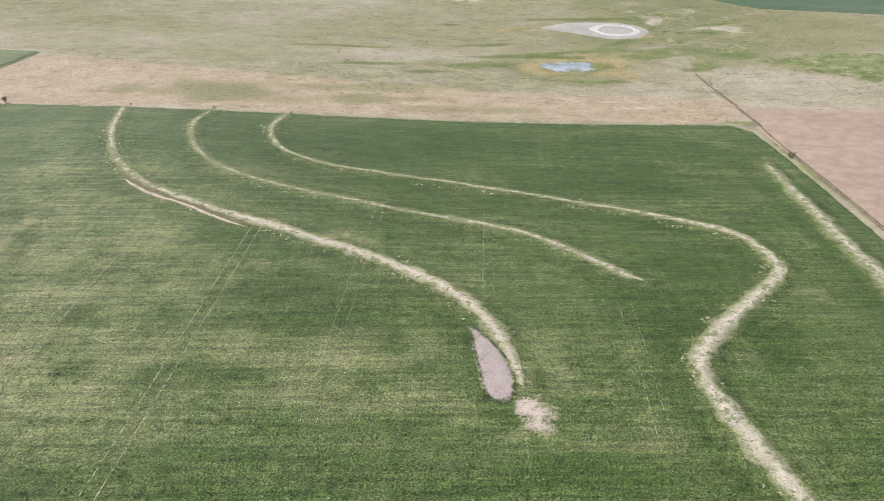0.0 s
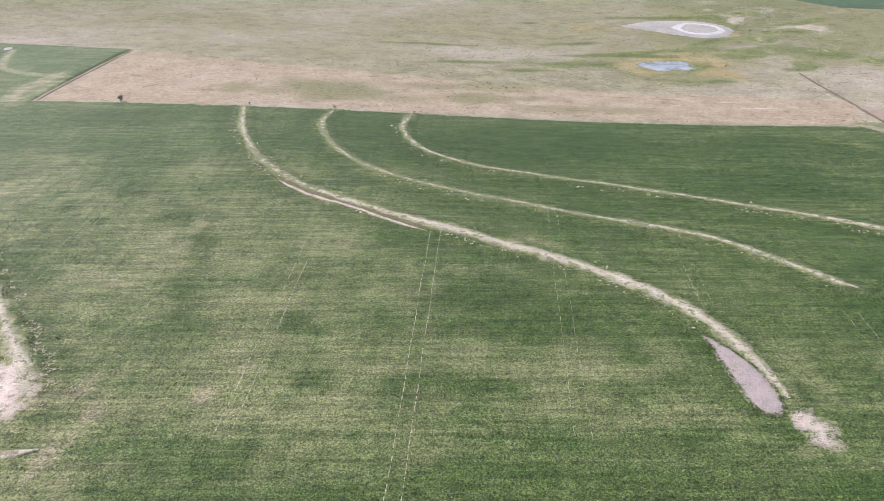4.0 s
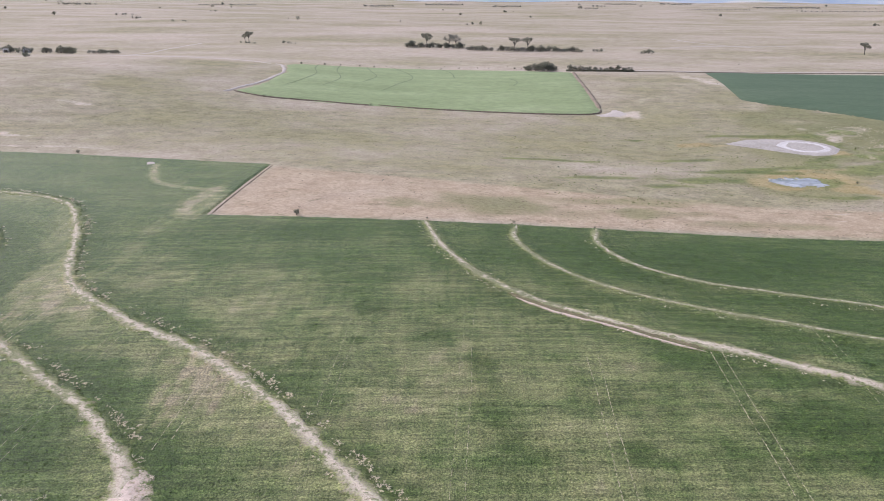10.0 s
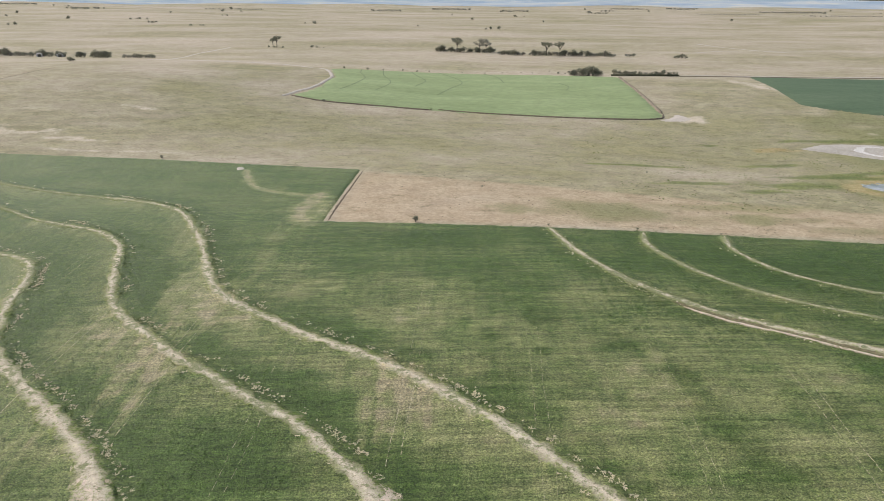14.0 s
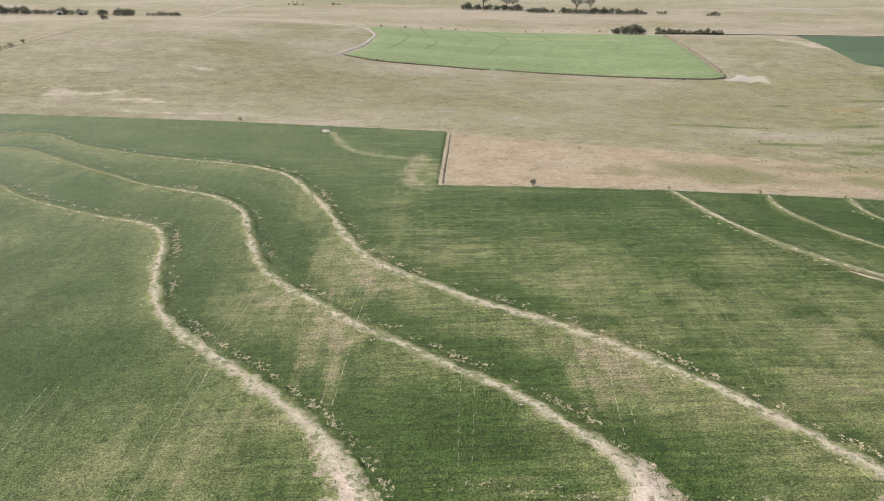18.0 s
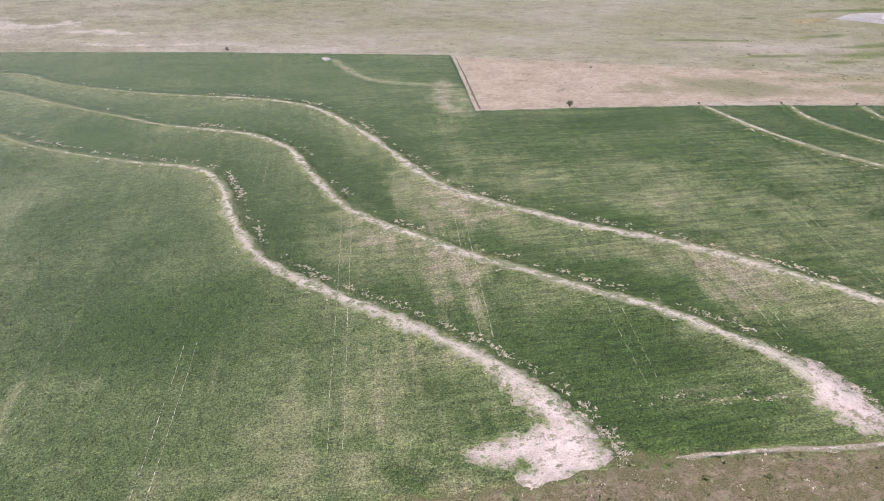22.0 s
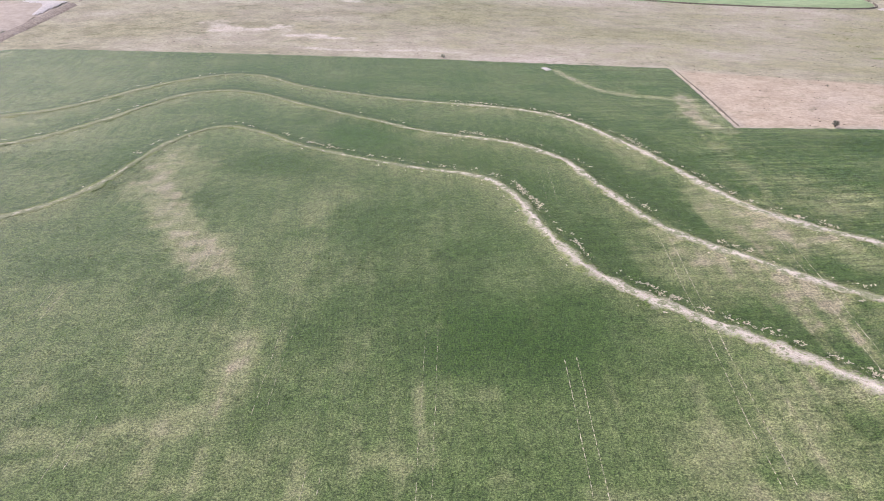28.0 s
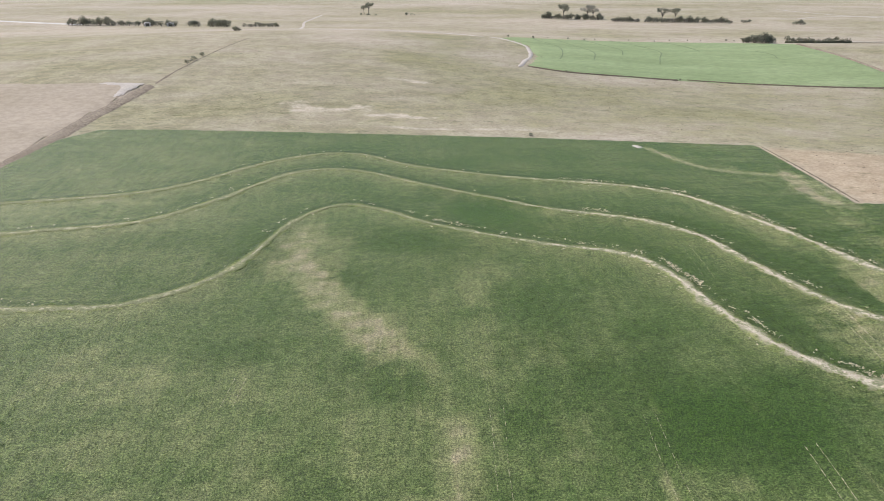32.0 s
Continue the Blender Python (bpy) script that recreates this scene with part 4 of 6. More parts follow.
DEEP_A = [(48, 79, 4.8, 7.9, 0.4), (42, 100, 7.8, 5.7, 0.35), (38, 140, 25.3, 9.9, 0.3), (34, 87, 7.0, 9.1, 0.3), (22, 161, 42.5, 10.5, 0.3), (18, 55, 9.5, 3.2, 0.2), (-4, 55, 25.4, 3.2, 0.25), (-12, 89, 8.6, 4.4, 0.3), (-21, 164, 41.8, 16.2, 0.3), (-28, 94, 10.7, 6.3, 0.4), (-32, 85, 6.6, 2.7, 0.35), (-37, 53, 24.4, 4.4, 0.3), (-41, 110, 7.7, 3.6, 0.3), (-43, 88, 1.7, 1.4, 0.35), (-52, 74, 2.0, 1.4, 0.8), (-52, 84, 1.6, 1.0, 0.6), (-52, 73, 2.6, 1.1, 0.9), (-55, 86, 3.0, 2.9, 0.6), (-56, 88, 2.1, 2.1, 0.7)]
DEEP_B = [(-56, 60, 9.9, 2.6, 0.25), (-58, 100, 5.6, 3.4, 0.3), (-75, 90, 3.9, 3.6, 0.4), (-77, 111, 2.4, 2.7, 0.8), (-77, 111, 1.5, 2.0, 0.6), (-78, 110, 4.2, 4.1, 0.6), (-79, 101, 3.5, 4.4, 0.35), (-84, 120, 4.3, 3.3, 0.3), (-84, 102, 1.9, 2.1, 0.35), (-85, 124, 1.6, 1.7, 0.5), (-95, 131, 1.7, 2.9, 0.6), (-98, 131, 2.9, 4.6, 0.7), (-99, 118, 1.6, 1.3, 0.8), (-100, 118, 1.2, 1.6, 0.9), (-100, 131, 1.3, 4.7, 0.5), (-108, 111, 5.7, 6.9, 0.25), (-108, 124, 2.0, 2.4, 0.6), (-121, 175, 29.2, 6.4, 0.4), (-147, 74, 6.6, 2.5, 0.4)]
DEEP_C = [(-150, 87, 7.6, 4.3, 0.4), (-171, 80, 3.6, 1.9, 0.4), (-177, 88, 4.6, 4.4, 0.3), (-180, 149, 3.6, 10.5, 0.4), (-182, 74, 2.7, 2.6, 0.7), (-190, 72, 1.3, 1.6, 0.3), (-198, 121, 7.2, 9.0, 0.3), (-200, 136, 4.5, 8.9, 0.4), (-210, 115, 5.4, 8.8, 0.3), (-216, 112, 12.5, 10.2, 0.5), (-216, 106, 4.6, 5.9, 0.4), (-222, 110, 10.4, 9.5, 0.5), (-225, 110, 11.3, 9.4, 0.5), (-226, 129, 6.5, 10.2, 0.4), (-234, 122, 8.2, 7.4, 0.3), (-243, 135, 12.0, 18.2, 0.35), (-244, 190, 14.2, 9.0, 0.4), (-247, 196, 11.7, 7.7, 0.5), (-250, 112, 5.2, 8.4, 0.4)]
DEEP_D = [(-256, 97, 4.6, 5.5, 0.3), (-258, 206, 9.3, 6.4, 0.4), (-266, 178, 13.3, 9.4, 0.4), (-270, 125, 9.3, 9.5, 0.4), (-280, 161, 7.2, 5.2, 0.4), (-282, 101, 6.3, 4.7, 0.3), (-297, 133, 7.8, 5.3, 0.3), (-301, 171, 6.3, 8.5, 0.5)]
DEEP_Y = [(-176, 112, 22, 12, 0.15), (-190, 150, 10, 20, 0.25), (-150, 100, 20, 12, 0.3), (-40, 152, 50, 26, 0.25), (-126, 89, 9.2, 6.8, 0.4), (-116, 79, 4.2, 5.7, 0.3), (-215, 103, 15.4, 8.7, 0.25), (-237, 111, 12.4, 12.6, 0.25), (-146, 92, 9.4, 7.0, 0.5), (-140, 87, 7.5, 3.2, 0.5), (-153, 79, 5.6, 3.7, 0.5), (-141, 73, 6.6, 2.5, 0.5), (-21, 87, 9.8, 7.9, 0.5), (-32, 73, 8.5, 4.0, 0.4), (-70, 86, 4.8, 6.2, 0.3), (-76, 98, 3.6, 9.3, 0.3)]
# washes at x -350 and -370 put far-left haze into the thin mask
PALE_X = [(-98, 62, 18, 10, 0.3), (-90, 110, 20, 14, 0.12), (-350, 225, 45, 40, 0.22), (-370, 180, 40, 40, 0.2), (-275, 105, 45, 40, 0.12), (-58, 76, 26, 20, 0.15), (-62, 120, 24, 20, 0.12), (-330, 150, 50, 50, 0.12), (-60, 70, 7.5, 6.4, 0.3), (-44, 59, 10.1, 3.5, 0.2), (-35, 63, 7.0, 3.8, 0.3), (-64, 90, 10.7, 6.1, 0.25), (-25, 65, 5.7, 2.9, 0.3), (-34, 86, 6.9, 4.4, 0.25), (-19, 73, 9.2, 4.6, 0.2)]
PALE_Y = [(-88, 98, 8.1, 4.6, 0.45), (-93, 85, 4.8, 3.6, 0.3), (-85, 80, 4.6, 4.4, 0.45), (-81, 72, 4.2, 3.8, 0.7), (-85, 71, 2.8, 2.8, 0.8), (-77, 68, 4.0, 2.6, 0.6), (-69, 104, 6.6, 4.3, 0.4), (-65, 92, 5.1, 2.8, 0.4), (-69, 70, 4.1, 2.8, 0.5), (-56, 101, 5.5, 3.3, 0.4), (-50, 80, 4.6, 2.3, 0.35), (-51, 67, 5.3, 1.7, 0.5), (-114, 112, 6.1, 3.8, 0.3), (-129, 135, 7.2, 3.9, 0.4), (-64, 92, 40, 28, 0.16), (-70, 125, 40, 22, 0.2), (-30, 78, 30, 18, 0.08), (-100, 64, 30, 12, 0.4)]
PALE_Z = [(-209, 78, 5.7, 2.8, 0.4), (-199, 78, 5.7, 2.8, 0.4), (-191, 77, 5.6, 2.7, 0.5), (-200, 72, 5.4, 2.1, 0.5), (-186, 72, 4.0, 2.0, 0.6), (-181, 78, 3.5, 2.7, 0.5), (-205, 72, 4.0, 1.6, 0.5), (-288, 98, 4.6, 4.4, 0.35), (-291, 108, 5.0, 3.9, 0.3), (-278, 89, 5.6, 2.8, 0.4), (-284, 174, 5.2, 6.0, 0.4), (-110, 102, 24, 26, 0.25), (-78, 74, 22, 16, 0.2)]
for spot in PALE_X + PALE_Y + PALE_Z:
    add_spot(thin, spot)
for spot in DEEP_Y + DEEP_A + DEEP_B + DEEP_C + DEEP_D:
    add_spot(dark, spot)
FRESH_A = [(-195, 106, 2.7, 3.0, 0.6), (-216, 112, 12.5, 10.2, 0.8), (-222, 110, 10.4, 9.5, 0.7), (-243, 196, 12.4, 10.5, 0.6), (-244, 190, 14.2, 9.0, 0.7), (-247, 196, 11.7, 7.7, 0.7), (-249, 184, 8.8, 7.5, 0.6), (-266, 178, 13.3, 9.4, 0.5), (-303, 176, 3.9, 7.6, 0.7)]
for spot in FRESH_A:
    add_spot(lush, (*spot[:4], 0.5 * spot[4]))
for line, wide, much in (([(-78.0, 69.1), (-79.5, 65.3), (-80.2, 60.8), (-81.0, 56.1), (-85.0, 54.1)], 1.7, 0.55), ([(-78.7, 59.1), (-76.1, 55.9), (-74.5, 52.1)], 2.0, 0.3), ([(-108.8, 74.7), (-102.4, 74.4), (-95.4, 74.2)], 0.8, 0.5), ([(-290.4, 185.1), (-291.6, 172.7), (-288.4, 161.7), (-282.7, 150.6), (-278.5, 143.9), (-272.4, 135.7), (-267.2, 131.8)], 4.5, 0.28), ([(-260.5, 113.0), (-260.7, 103.8), (-260.7, 96.9), (-265.0, 94.5)], 3.0, 0.16), ([(-186.5, 246), (-184, 238), (-181, 230), (-176.3, 222.5), (-171, 219), (-165, 216.7), (-155, 213.5)], 1.4, 1.5), ([(-155, 216), (-156.6, 208), (-158.3, 200), (-157, 193), (-153.5, 187)], 2.6, 0.8)):
    for x, y in curve(line, 2.0):
        add_spot(thin, (x, y, wide, wide * 1.3, much))
R = random.Random(21)
for x0, x1, y0, y1, count, much in ((-130, -119, 100, 112, 14, 1.3), (-180, -163, 130, 152, 24, 0.6), (-187, -164, 112, 134, 26, 0.55), (-177, -166, 104, 122, 12, 1.1), (-200, -168, 72, 104, 30, 0.45), (-132, -112, 96, 116, 10, 0.4), (-290, -205, 80, 120, 24, 0.3), (-70, -30, 64, 108, 14, 0.25), (-108, -76, 92, 124, 10, 0.25)):
    for _ in range(count):
        y = R.uniform(y0, y1)
        add_spot(thin, (R.uniform(x0, x1) + 0.065 * (y - 100), y, R.uniform(0.3, 1.1), R.uniform(3, 11), much * R.uniform(0.5, 1.3)))
thin = 1.7 * (1 - np.exp(-thin / 1.7))
dark = 0.85 * (1 - np.exp(-dark / 0.85))
thin *= 1 + 0.35 * ripple(X, Y, 2.5, 9) + 0.35 * ripple(X * 0.3, Y, 1.6, 12)

Zc = land(X, Y) + 0.34 + 0.05 * ripple(X, Y, 1.1, 1) + 0.05 * ripple(X, Y, 3.0, 2)
Zc -= 0.22 * np.clip(bare, 0, 1) + 0.08 * np.clip(thin, 0, 1)
Zc += sum(0.32 * np.exp(-(d / 3.0) ** 2) for d, _ in near.values())
edge = inside(X.ravel(), Y.ravel(), FIELD) + 0.22 * ripple(X.ravel(), Y.ravel(), 2.0, 4)
Zf = Zc.ravel() - 0.75 * np.clip(1 - edge / 1.2, 0, 1)
v, f, mk = keep_faces(np.c_[X.ravel(), Y.ravel(), Zf], grid_faces(len(cx), len(cy)), edge > -0.8,
                      {"thin": thin.ravel(), "bare": np.clip(bare, 0, 1).ravel(), "lush": np.clip(lush, 0, 1).ravel(), "dark": np.clip(dark, 0, 1).ravel(), "rowed": rowed.ravel()})
tagged(mesh("crop_field", v, f, CROP, mk), "large green crop field with pale thin patches between contour banks", "crop field", kind="structure")

FIELD_MASKS.update(thin=thin, bare=np.clip(bare, 0, 1), lush=np.clip(lush, 0, 1), dark=np.clip(dark, 0, 1), rowed=rowed)


def canopy(x, y):
    """Height of the crop's top."""
    u = np.clip((np.asarray(x, float) - cx[0]) / STEP, 0, len(cx) - 1.001)
    v = np.clip((np.asarray(y, float) - cy[0]) / STEP, 0, len(cy) - 1.001)
    i, j = u.astype(int), v.astype(int)
    u, v = u - i, v - j
    return (Zc[j, i] * (1 - u) + Zc[j, i + 1] * u) * (1 - v) + (Zc[j + 1, i] * (1 - u) + Zc[j + 1, i + 1] * u) * v


# ---- contour banks ----
BANKSHAPE = (-0.12, 0.03, 0.06, 0.10, 0.14, 0.10, 0.06, 0.03, -0.12)
ribbon("contour_bank", T1, (1.6, 1.7, 1.7, 1.7, 1.9, 2.2, 2.3, 2.2, 1.7), BANKSHAPE, BANK, "raised contour bank of dry pale grass crossing the green crop", "contour bank", seed=1, sand=(0.45, 0.6, 0.45, 0.5, 0.65, 0.95, 1, 0.9, 0.7), over=canopy, rag=0.6)
ribbon("contour_bank", T2, (1.5, 1.6, 1.3, 1.2, 1.2, 1.4, 1.6, 1.7), BANKSHAPE, BANK, "narrow contour bank of dry pale grass that ends in the crop", "contour bank", seed=2, sand=(0.35, 0.35, 0.3, 0.25, 0.3, 0.35, 0.5, 0.6), over=canopy, rag=0.6)
ribbon("contour_bank", T3, (1.5, 1.5, 1.2, 1.1, 1.2, 1.3, 1.9, 2.0, 2.3, 2.5, 2.7), BANKSHAPE, BANK, "long winding contour bank of dry pale grass and bare soil", "contour bank", seed=3, sand=(0.5, 0.45, 0.4, 0.35, 0.45, 0.5, 0.8, 0.8, 0.9, 1, 1), over=canopy, rag=0.6)
ribbon("contour_bank", T4, (1.6, 2.5, 3.1, 3.3), BANKSHAPE, BANK, "wide pale strip of dry grass along the field's edge", "contour bank", seed=4, sand=(0.3, 0.5, 0.6, 0.6), over=canopy, rag=0.6)
ribbon("contour_bank", L1, (1.7, 1.7, 1.7, 1.2, 1.2, 1.4, 1.6, 1.9, 1.9, 2, 2.1), BANKSHAPE, BANK, "long curving contour bank with dry grass and pale soil", "contour bank", seed=5, sand=(0.02, 0.07, 0.07, 0, 0.07, 0.45, 0.7, 0.7, 0.7, 0.7, 1), over=canopy, rag=0.9)
ribbon("contour_bank", L2, (1.7, 1.7, 1.7, 1.2, 1.2, 1.4, 1.7, 1.7, 1.7, 2.1), BANKSHAPE, BANK, "middle contour bank of dry grass that ends in bare soil", "contour bank", seed=6, sand=(0.07, 0.07, 0.02, 0, 0, 0.45, 0.75, 0.65, 0.6, 1), over=canopy, rag=0.9)
ribbon("contour_bank", L3, (1.7, 1.7, 1.7, 1.2, 1.2, 1, 1.9, 2, 2.3, 2.4), BANKSHAPE, BANK, "contour bank of dry grass that widens into bare pale soil", "contour bank", seed=7, sand=(0.27, 0.22, 0.12, 0, 0, 0.5, 0.7, 0.8, 0.95, 1), over=canopy, rag=0.9)

# ---- other land forms ----
PIT = [(4.1, 83.1), (5.3, 82), (7, 79.3), (8.8, 75.5), (9.6, 72.1), (9.5, 69), (8.6, 67), (7, 67), (5.8, 68.5), (5.2, 73), (4.6, 78)]
STRIP = [(-185, 70.5), (-166, 70.2), (-158, 71.4), (-146.3, 70.4), (-133.8, 69.2), (-117.7, 67.6), (-109, 66), (-105, 63.4), (-109, 60.6), (-120, 58), (-150, 56), (-190, 55)]
RUBBLE = [(101, 337), (118, 341), (131, 319), (132, 291), (113, 261), (104, 267), (103, 294), (95, 309)]
patch("dry_pit", PIT, PITMUD,
      "smooth pinkish dried silt pit beside the contour bank", "dry pit", 0.3, 0.12, 0.06, 0.10, 0.6, 11, sand=1.5, over=canopy)
patch("bare_patch", [(10.1, 66.5), (12, 66.6), (13.6, 65), (13.3, 62.5), (11.5, 62.3), (10.3, 64)], SOIL, "pale bare soil patch at the end of a contour bank", "bare soil", 0.4, 0.6, 0.05, 0.08, 2.0, 12, sand=1.0, over=canopy)
patch("bare_patch", [(-96, 76), (-92.9, 78), (-89.2, 74.5), (-87.9, 69.7), (-88.6, 67.2), (-91.4, 67.6), (-93.6, 69), (-95.4, 72)], SOIL, "broad bare pale soil patch where a contour bank ends", "bare soil", 0.4, 0.6, 0.05, 0.08, 2.0, 13, sand=1.0, over=canopy)
patch("bare_patch", [(-127, 84), (-124, 82), (-122, 76), (-121, 71), (-123.9, 70.4), (-126.4, 73.4), (-128, 76)], SOIL, "long bare pale soil patch at the end of the middle bank", "bare soil", 0.4, 0.6, 0.05, 0.08, 2.0, 14, sand=1.0, over=canopy)
patch("bare_patch", [(-168.5, 90), (-164, 86.5), (-160, 80), (-158, 75), (-158.6, 71), (-162, 70.6), (-166, 69.5), (-169, 67), (-170, 70), (-166, 73), (-170, 73.6), (-173.5, 76), (-168, 77.2), (-163.4, 78.5), (-165.5, 84)], SOIL,
      "large bare pale soil fan at the foot of a contour bank", "bare soil", 0.4, 0.6, 0.05, 0.08, 2.0, 15, sand=1.0, over=canopy)
patch("grass_waterway", STRIP, ROUGH,
      "rough brown and green grass strip along the field's lower edge", "grass strip", 0.5, 0.6, 0.06, 0.10, 2.0, 16, sand=0.3, over=canopy)
ribbon("footpath", [(-108, 62.2), (-103, 61.3), (-99.4, 60.6), (-93, 60.3), (-87.3, 60.7), (-84.5, 61.4), (-82, 61.9)], (0.5, 1.0, 1.5, 1.3, 1.0, 0.6), (-0.05, 0.16, 0.18, 0.16, -0.05), SOIL, "narrow pale pinkish bare path beside the grass strip", "path", seed=17, over=canopy, sand=0.5, rag=0.9)
ribbon("footpath", [(-150, 70.8), (-140, 70), (-133.8, 69.2), (-128.9, 68.6), (-121.7, 67.9), (-112, 66.9)], 0.6, (-0.05, 0.16, 0.18, 0.16, -0.05), SOIL, "narrow pale bare path beside the grass strip", "path", seed=18, over=canopy, sand=0.3, rag=0.9)
ribbon("drain_channel", [(-70, 137.5), (-66, 133.8), (-59.4, 128.6), (-51.6, 124.2), (-45.5, 120.3), (-41, 117.4), (-36.5, 114.6)], (1.2, 1.5, 1.7, 1.3), (-0.1, 0.05, 0.08, 0.05, -0.1), BROWN, "brown weedy drain channel below the contour bank", "ditch", seed=19, over=canopy)
ribbon("silt_line", [(-68.5, 135.2), (-65, 131.9), (-59, 127.4), (-51.4, 122.9), (-45.2, 118.9), (-40.5, 115.9), (-37, 114)], (0.4, 0.65, 0.65, 0.4), (-0.1, 0.1, 0.13, 0.1, -0.1), SOIL, "thin pale line of bare silt beside the drain", "bare soil", rag=1.0, seed=20, sand=0.7, over=canopy)
patch("bare_patch", [(-190.4, 249.5), (-189, 249.8), (-188.4, 248.6), (-188.6, 247.2), (-189.6, 246.8), (-190.3, 248)], PALEDUST, "small pale bare patch in the far corner of the crop", "bare soil", 0.4, 0.35, 0.4, 0.2, 0.8, 21)

# ---- wheel tracks of the sprayer ----
random.seed(5)
TRACKS = ((29.7, 56, 90), (8, 90, 122), (-14.3, 60, 108), (-14, 112, 124), (-36.1, 48, 114), (-58.2, 62, 112), (-80.2, 74, 130), (-102, 78, 128), (-123.4, 88, 112), (-123.3, 116, 148),
          (-146.3, 82, 106), (-146.5, 112, 126), (-167.3, 96, 138), (-175.4, 146, 160), (-189.2, 78, 138), (-208.6, 152, 170), (-211.6, 70, 104), (-232.4, 76, 112), (-246, 74, 86), (-255.3, 94, 117), (-277.8, 84, 96), (-275.6, 130, 141), (-295.6, 158, 172), (-296.8, 116, 126))
STRONG = {-189.2: 1.25, -167.3: 1.4, -211.6: 1.15, -58.2: 1.3, -36.1: 1.3, -123.4: 1.4}
for b, (base, y0, y1) in enumerate(TRACKS):
    track = new("wheel_track")
    tagged(track, "pair of thin broken pale sprayer wheel tracks through the crop", "wheel track", kind="structure")
    for off in (-0.95, 0.95):
        y = y0 + random.uniform(0, 3)
        while y < y1:
            length = random.uniform(0.5, 2.4)
            ys = np.arange(y, min(y + length, y1), 0.2)
            if len(ys) > 3:
                xs = base + off + 0.065 * (ys - 100) + 0.2 * ripple(ys, 0 * ys, 9.0, b + off) + 0.05 * ripple(ys, 0 * ys, 0.5, b)
                w = 0.06 * STRONG.get(base, 0.72) * np.clip(0.6 + 0.9 * ripple(ys * 2.1, xs, 0.45, b + off) + 0.5 * ripple(ys, xs, 3.0, b + 2), 0.05, 1.7)
                w[0] = w[-1] = 0.02
                zz = canopy(xs, ys) + 0.06
                vv = np.stack([np.c_[xs - w, ys, zz - 0.02], np.c_[xs, ys, zz + 0.01], np.c_[xs + w, ys, zz - 0.02]], 1).reshape(-1, 3)
                part("track", vv, grid_faces(3, len(ys)), TRACKSOIL, track)
            y += length + random.uniform(0.04, 0.35) * (1.0 if base in STRONG else 3.5)

# ---- fields round about ----
FAR = [(-199, 396), (-181, 388), (-122.8, 382.5), (-74.2, 375), (-21.8, 368), (-6, 368), (-1, 374), (0, 390), (7, 506), (-40.7, 518), (-120, 524), (-186, 527), (-196, 519), (-186, 472), (-189, 425), (-194, 408)]
patch("far_field", FAR, FARGREEN, "bright green field beyond the pasture, edged by a dark ditch", "crop field", 2.5, 0.1, 0.3, 0.5, 3.0, 31, smoothed=False)
ribbon("field_ditch", [(-201, 395), (-181, 387), (-150, 384.5), (-124, 381)], 0.65, (0.0, 0.45, 0.6, 0.45, 0.0), DITCHBROWN, "dark weedy ditch along the bright green field", "ditch", seed=32, step=2.0)
ribbon("field_ditch", [(-119, 382), (-100, 378.5), (-74.2, 374.3), (-48, 370.3), (-21.8, 367), (-8, 366.6), (-1, 369.5), (1.5, 377)], 0.65, (0.0, 0.45, 0.6, 0.45, 0.0), DITCHBROWN, "dark weedy ditch along the bright green field", "ditch", seed=33, step=2.0)
ribbon("field_ditch", [(1.5, 380), (3.5, 420), (6, 470), (9.5, 508)], 1.4, (0.1, 0.6, 0.8, 0.6, 0.1), DIRT, "brown dirt edge of the bright green field", "dirt track", seed=34, step=2.0)
ribbon("dirt_track", [(-206, 392), (-203, 400), (-199, 412), (-194, 425), (-191, 445), (-190, 472), (-199, 510), (-206, 520)], 1.2, (0.1, 0.35, 0.4, 0.35, 0.1), PALEDUST, "pale dirt track along the bright green field", "dirt track", seed=35, step=2.0)
for k, line in enumerate(([(-160, 524), (-157, 490), (-150, 455), (-157, 425)], [(-120, 522), (-108, 490), (-104, 465), (-113, 440), (-120, 420)], [(-40, 470), (-36, 455), (-40, 440)], [(-176, 526), (-174, 500), (-168, 470), (-172, 440), (-178, 420)], [(-140, 523), (-134, 495), (-128, 470), (-134, 445)], [(-86, 520), (-78, 498), (-76, 470)])):
    ribbon("contour_bank", line, 0.6, (0.1, 0.88, 0.92, 0.88, 0.1), MIDGREEN, "faint darker contour line in the bright green field", "contour bank", seed=36 + k, step=2.0)
patch("far_field", [(110, 521), (87, 400), (96, 388), (122, 367), (150, 335), (200, 322), (420, 310), (460, 545)], DARKGREEN, "dark green field beyond the ponds", "crop field", 3.0, 0.2, 0.15, 0.5, 4.0, 41, smoothed=False)
patch("ploughed_field", [(90, 195), (87, 165), (86.5, 130), (86, 70), (86, -60), (300, -60), (330, 190), (125, 190)], REDSOIL, "bare reddish ploughed field beside the crop", "ploughed field", 2.5, 0.3, 0.25, 0.3, 2.5, 42, smoothed=False)
ribbon("field_ditch", [(88.4, 237), (88.3, 222), (88.4, 201), (88, 184), (87.2, 172)], (0.3, 0.55, 0.6, 0.35), (-0.05, 0.2, 0.25, 0.2, -0.05), DITCHBROWN, "brown weedy boundary ditch between crop and ploughed field", "ditch", seed=43, step=1.0, rag=0.9)
ribbon("field_ditch", [(87.2, 174), (86.5, 160), (86.2, 140), (85.4, 114), (84.8, 60), (84.4, 0)], (0.25, 0.45, 0.3, 0.3), (0.05, 0.4, 0.45, 0.4, 0.05), DITCHBROWN, "brown weedy boundary ditch between crop and ploughed field", "ditch", seed=44, step=1.0, rag=0.9)
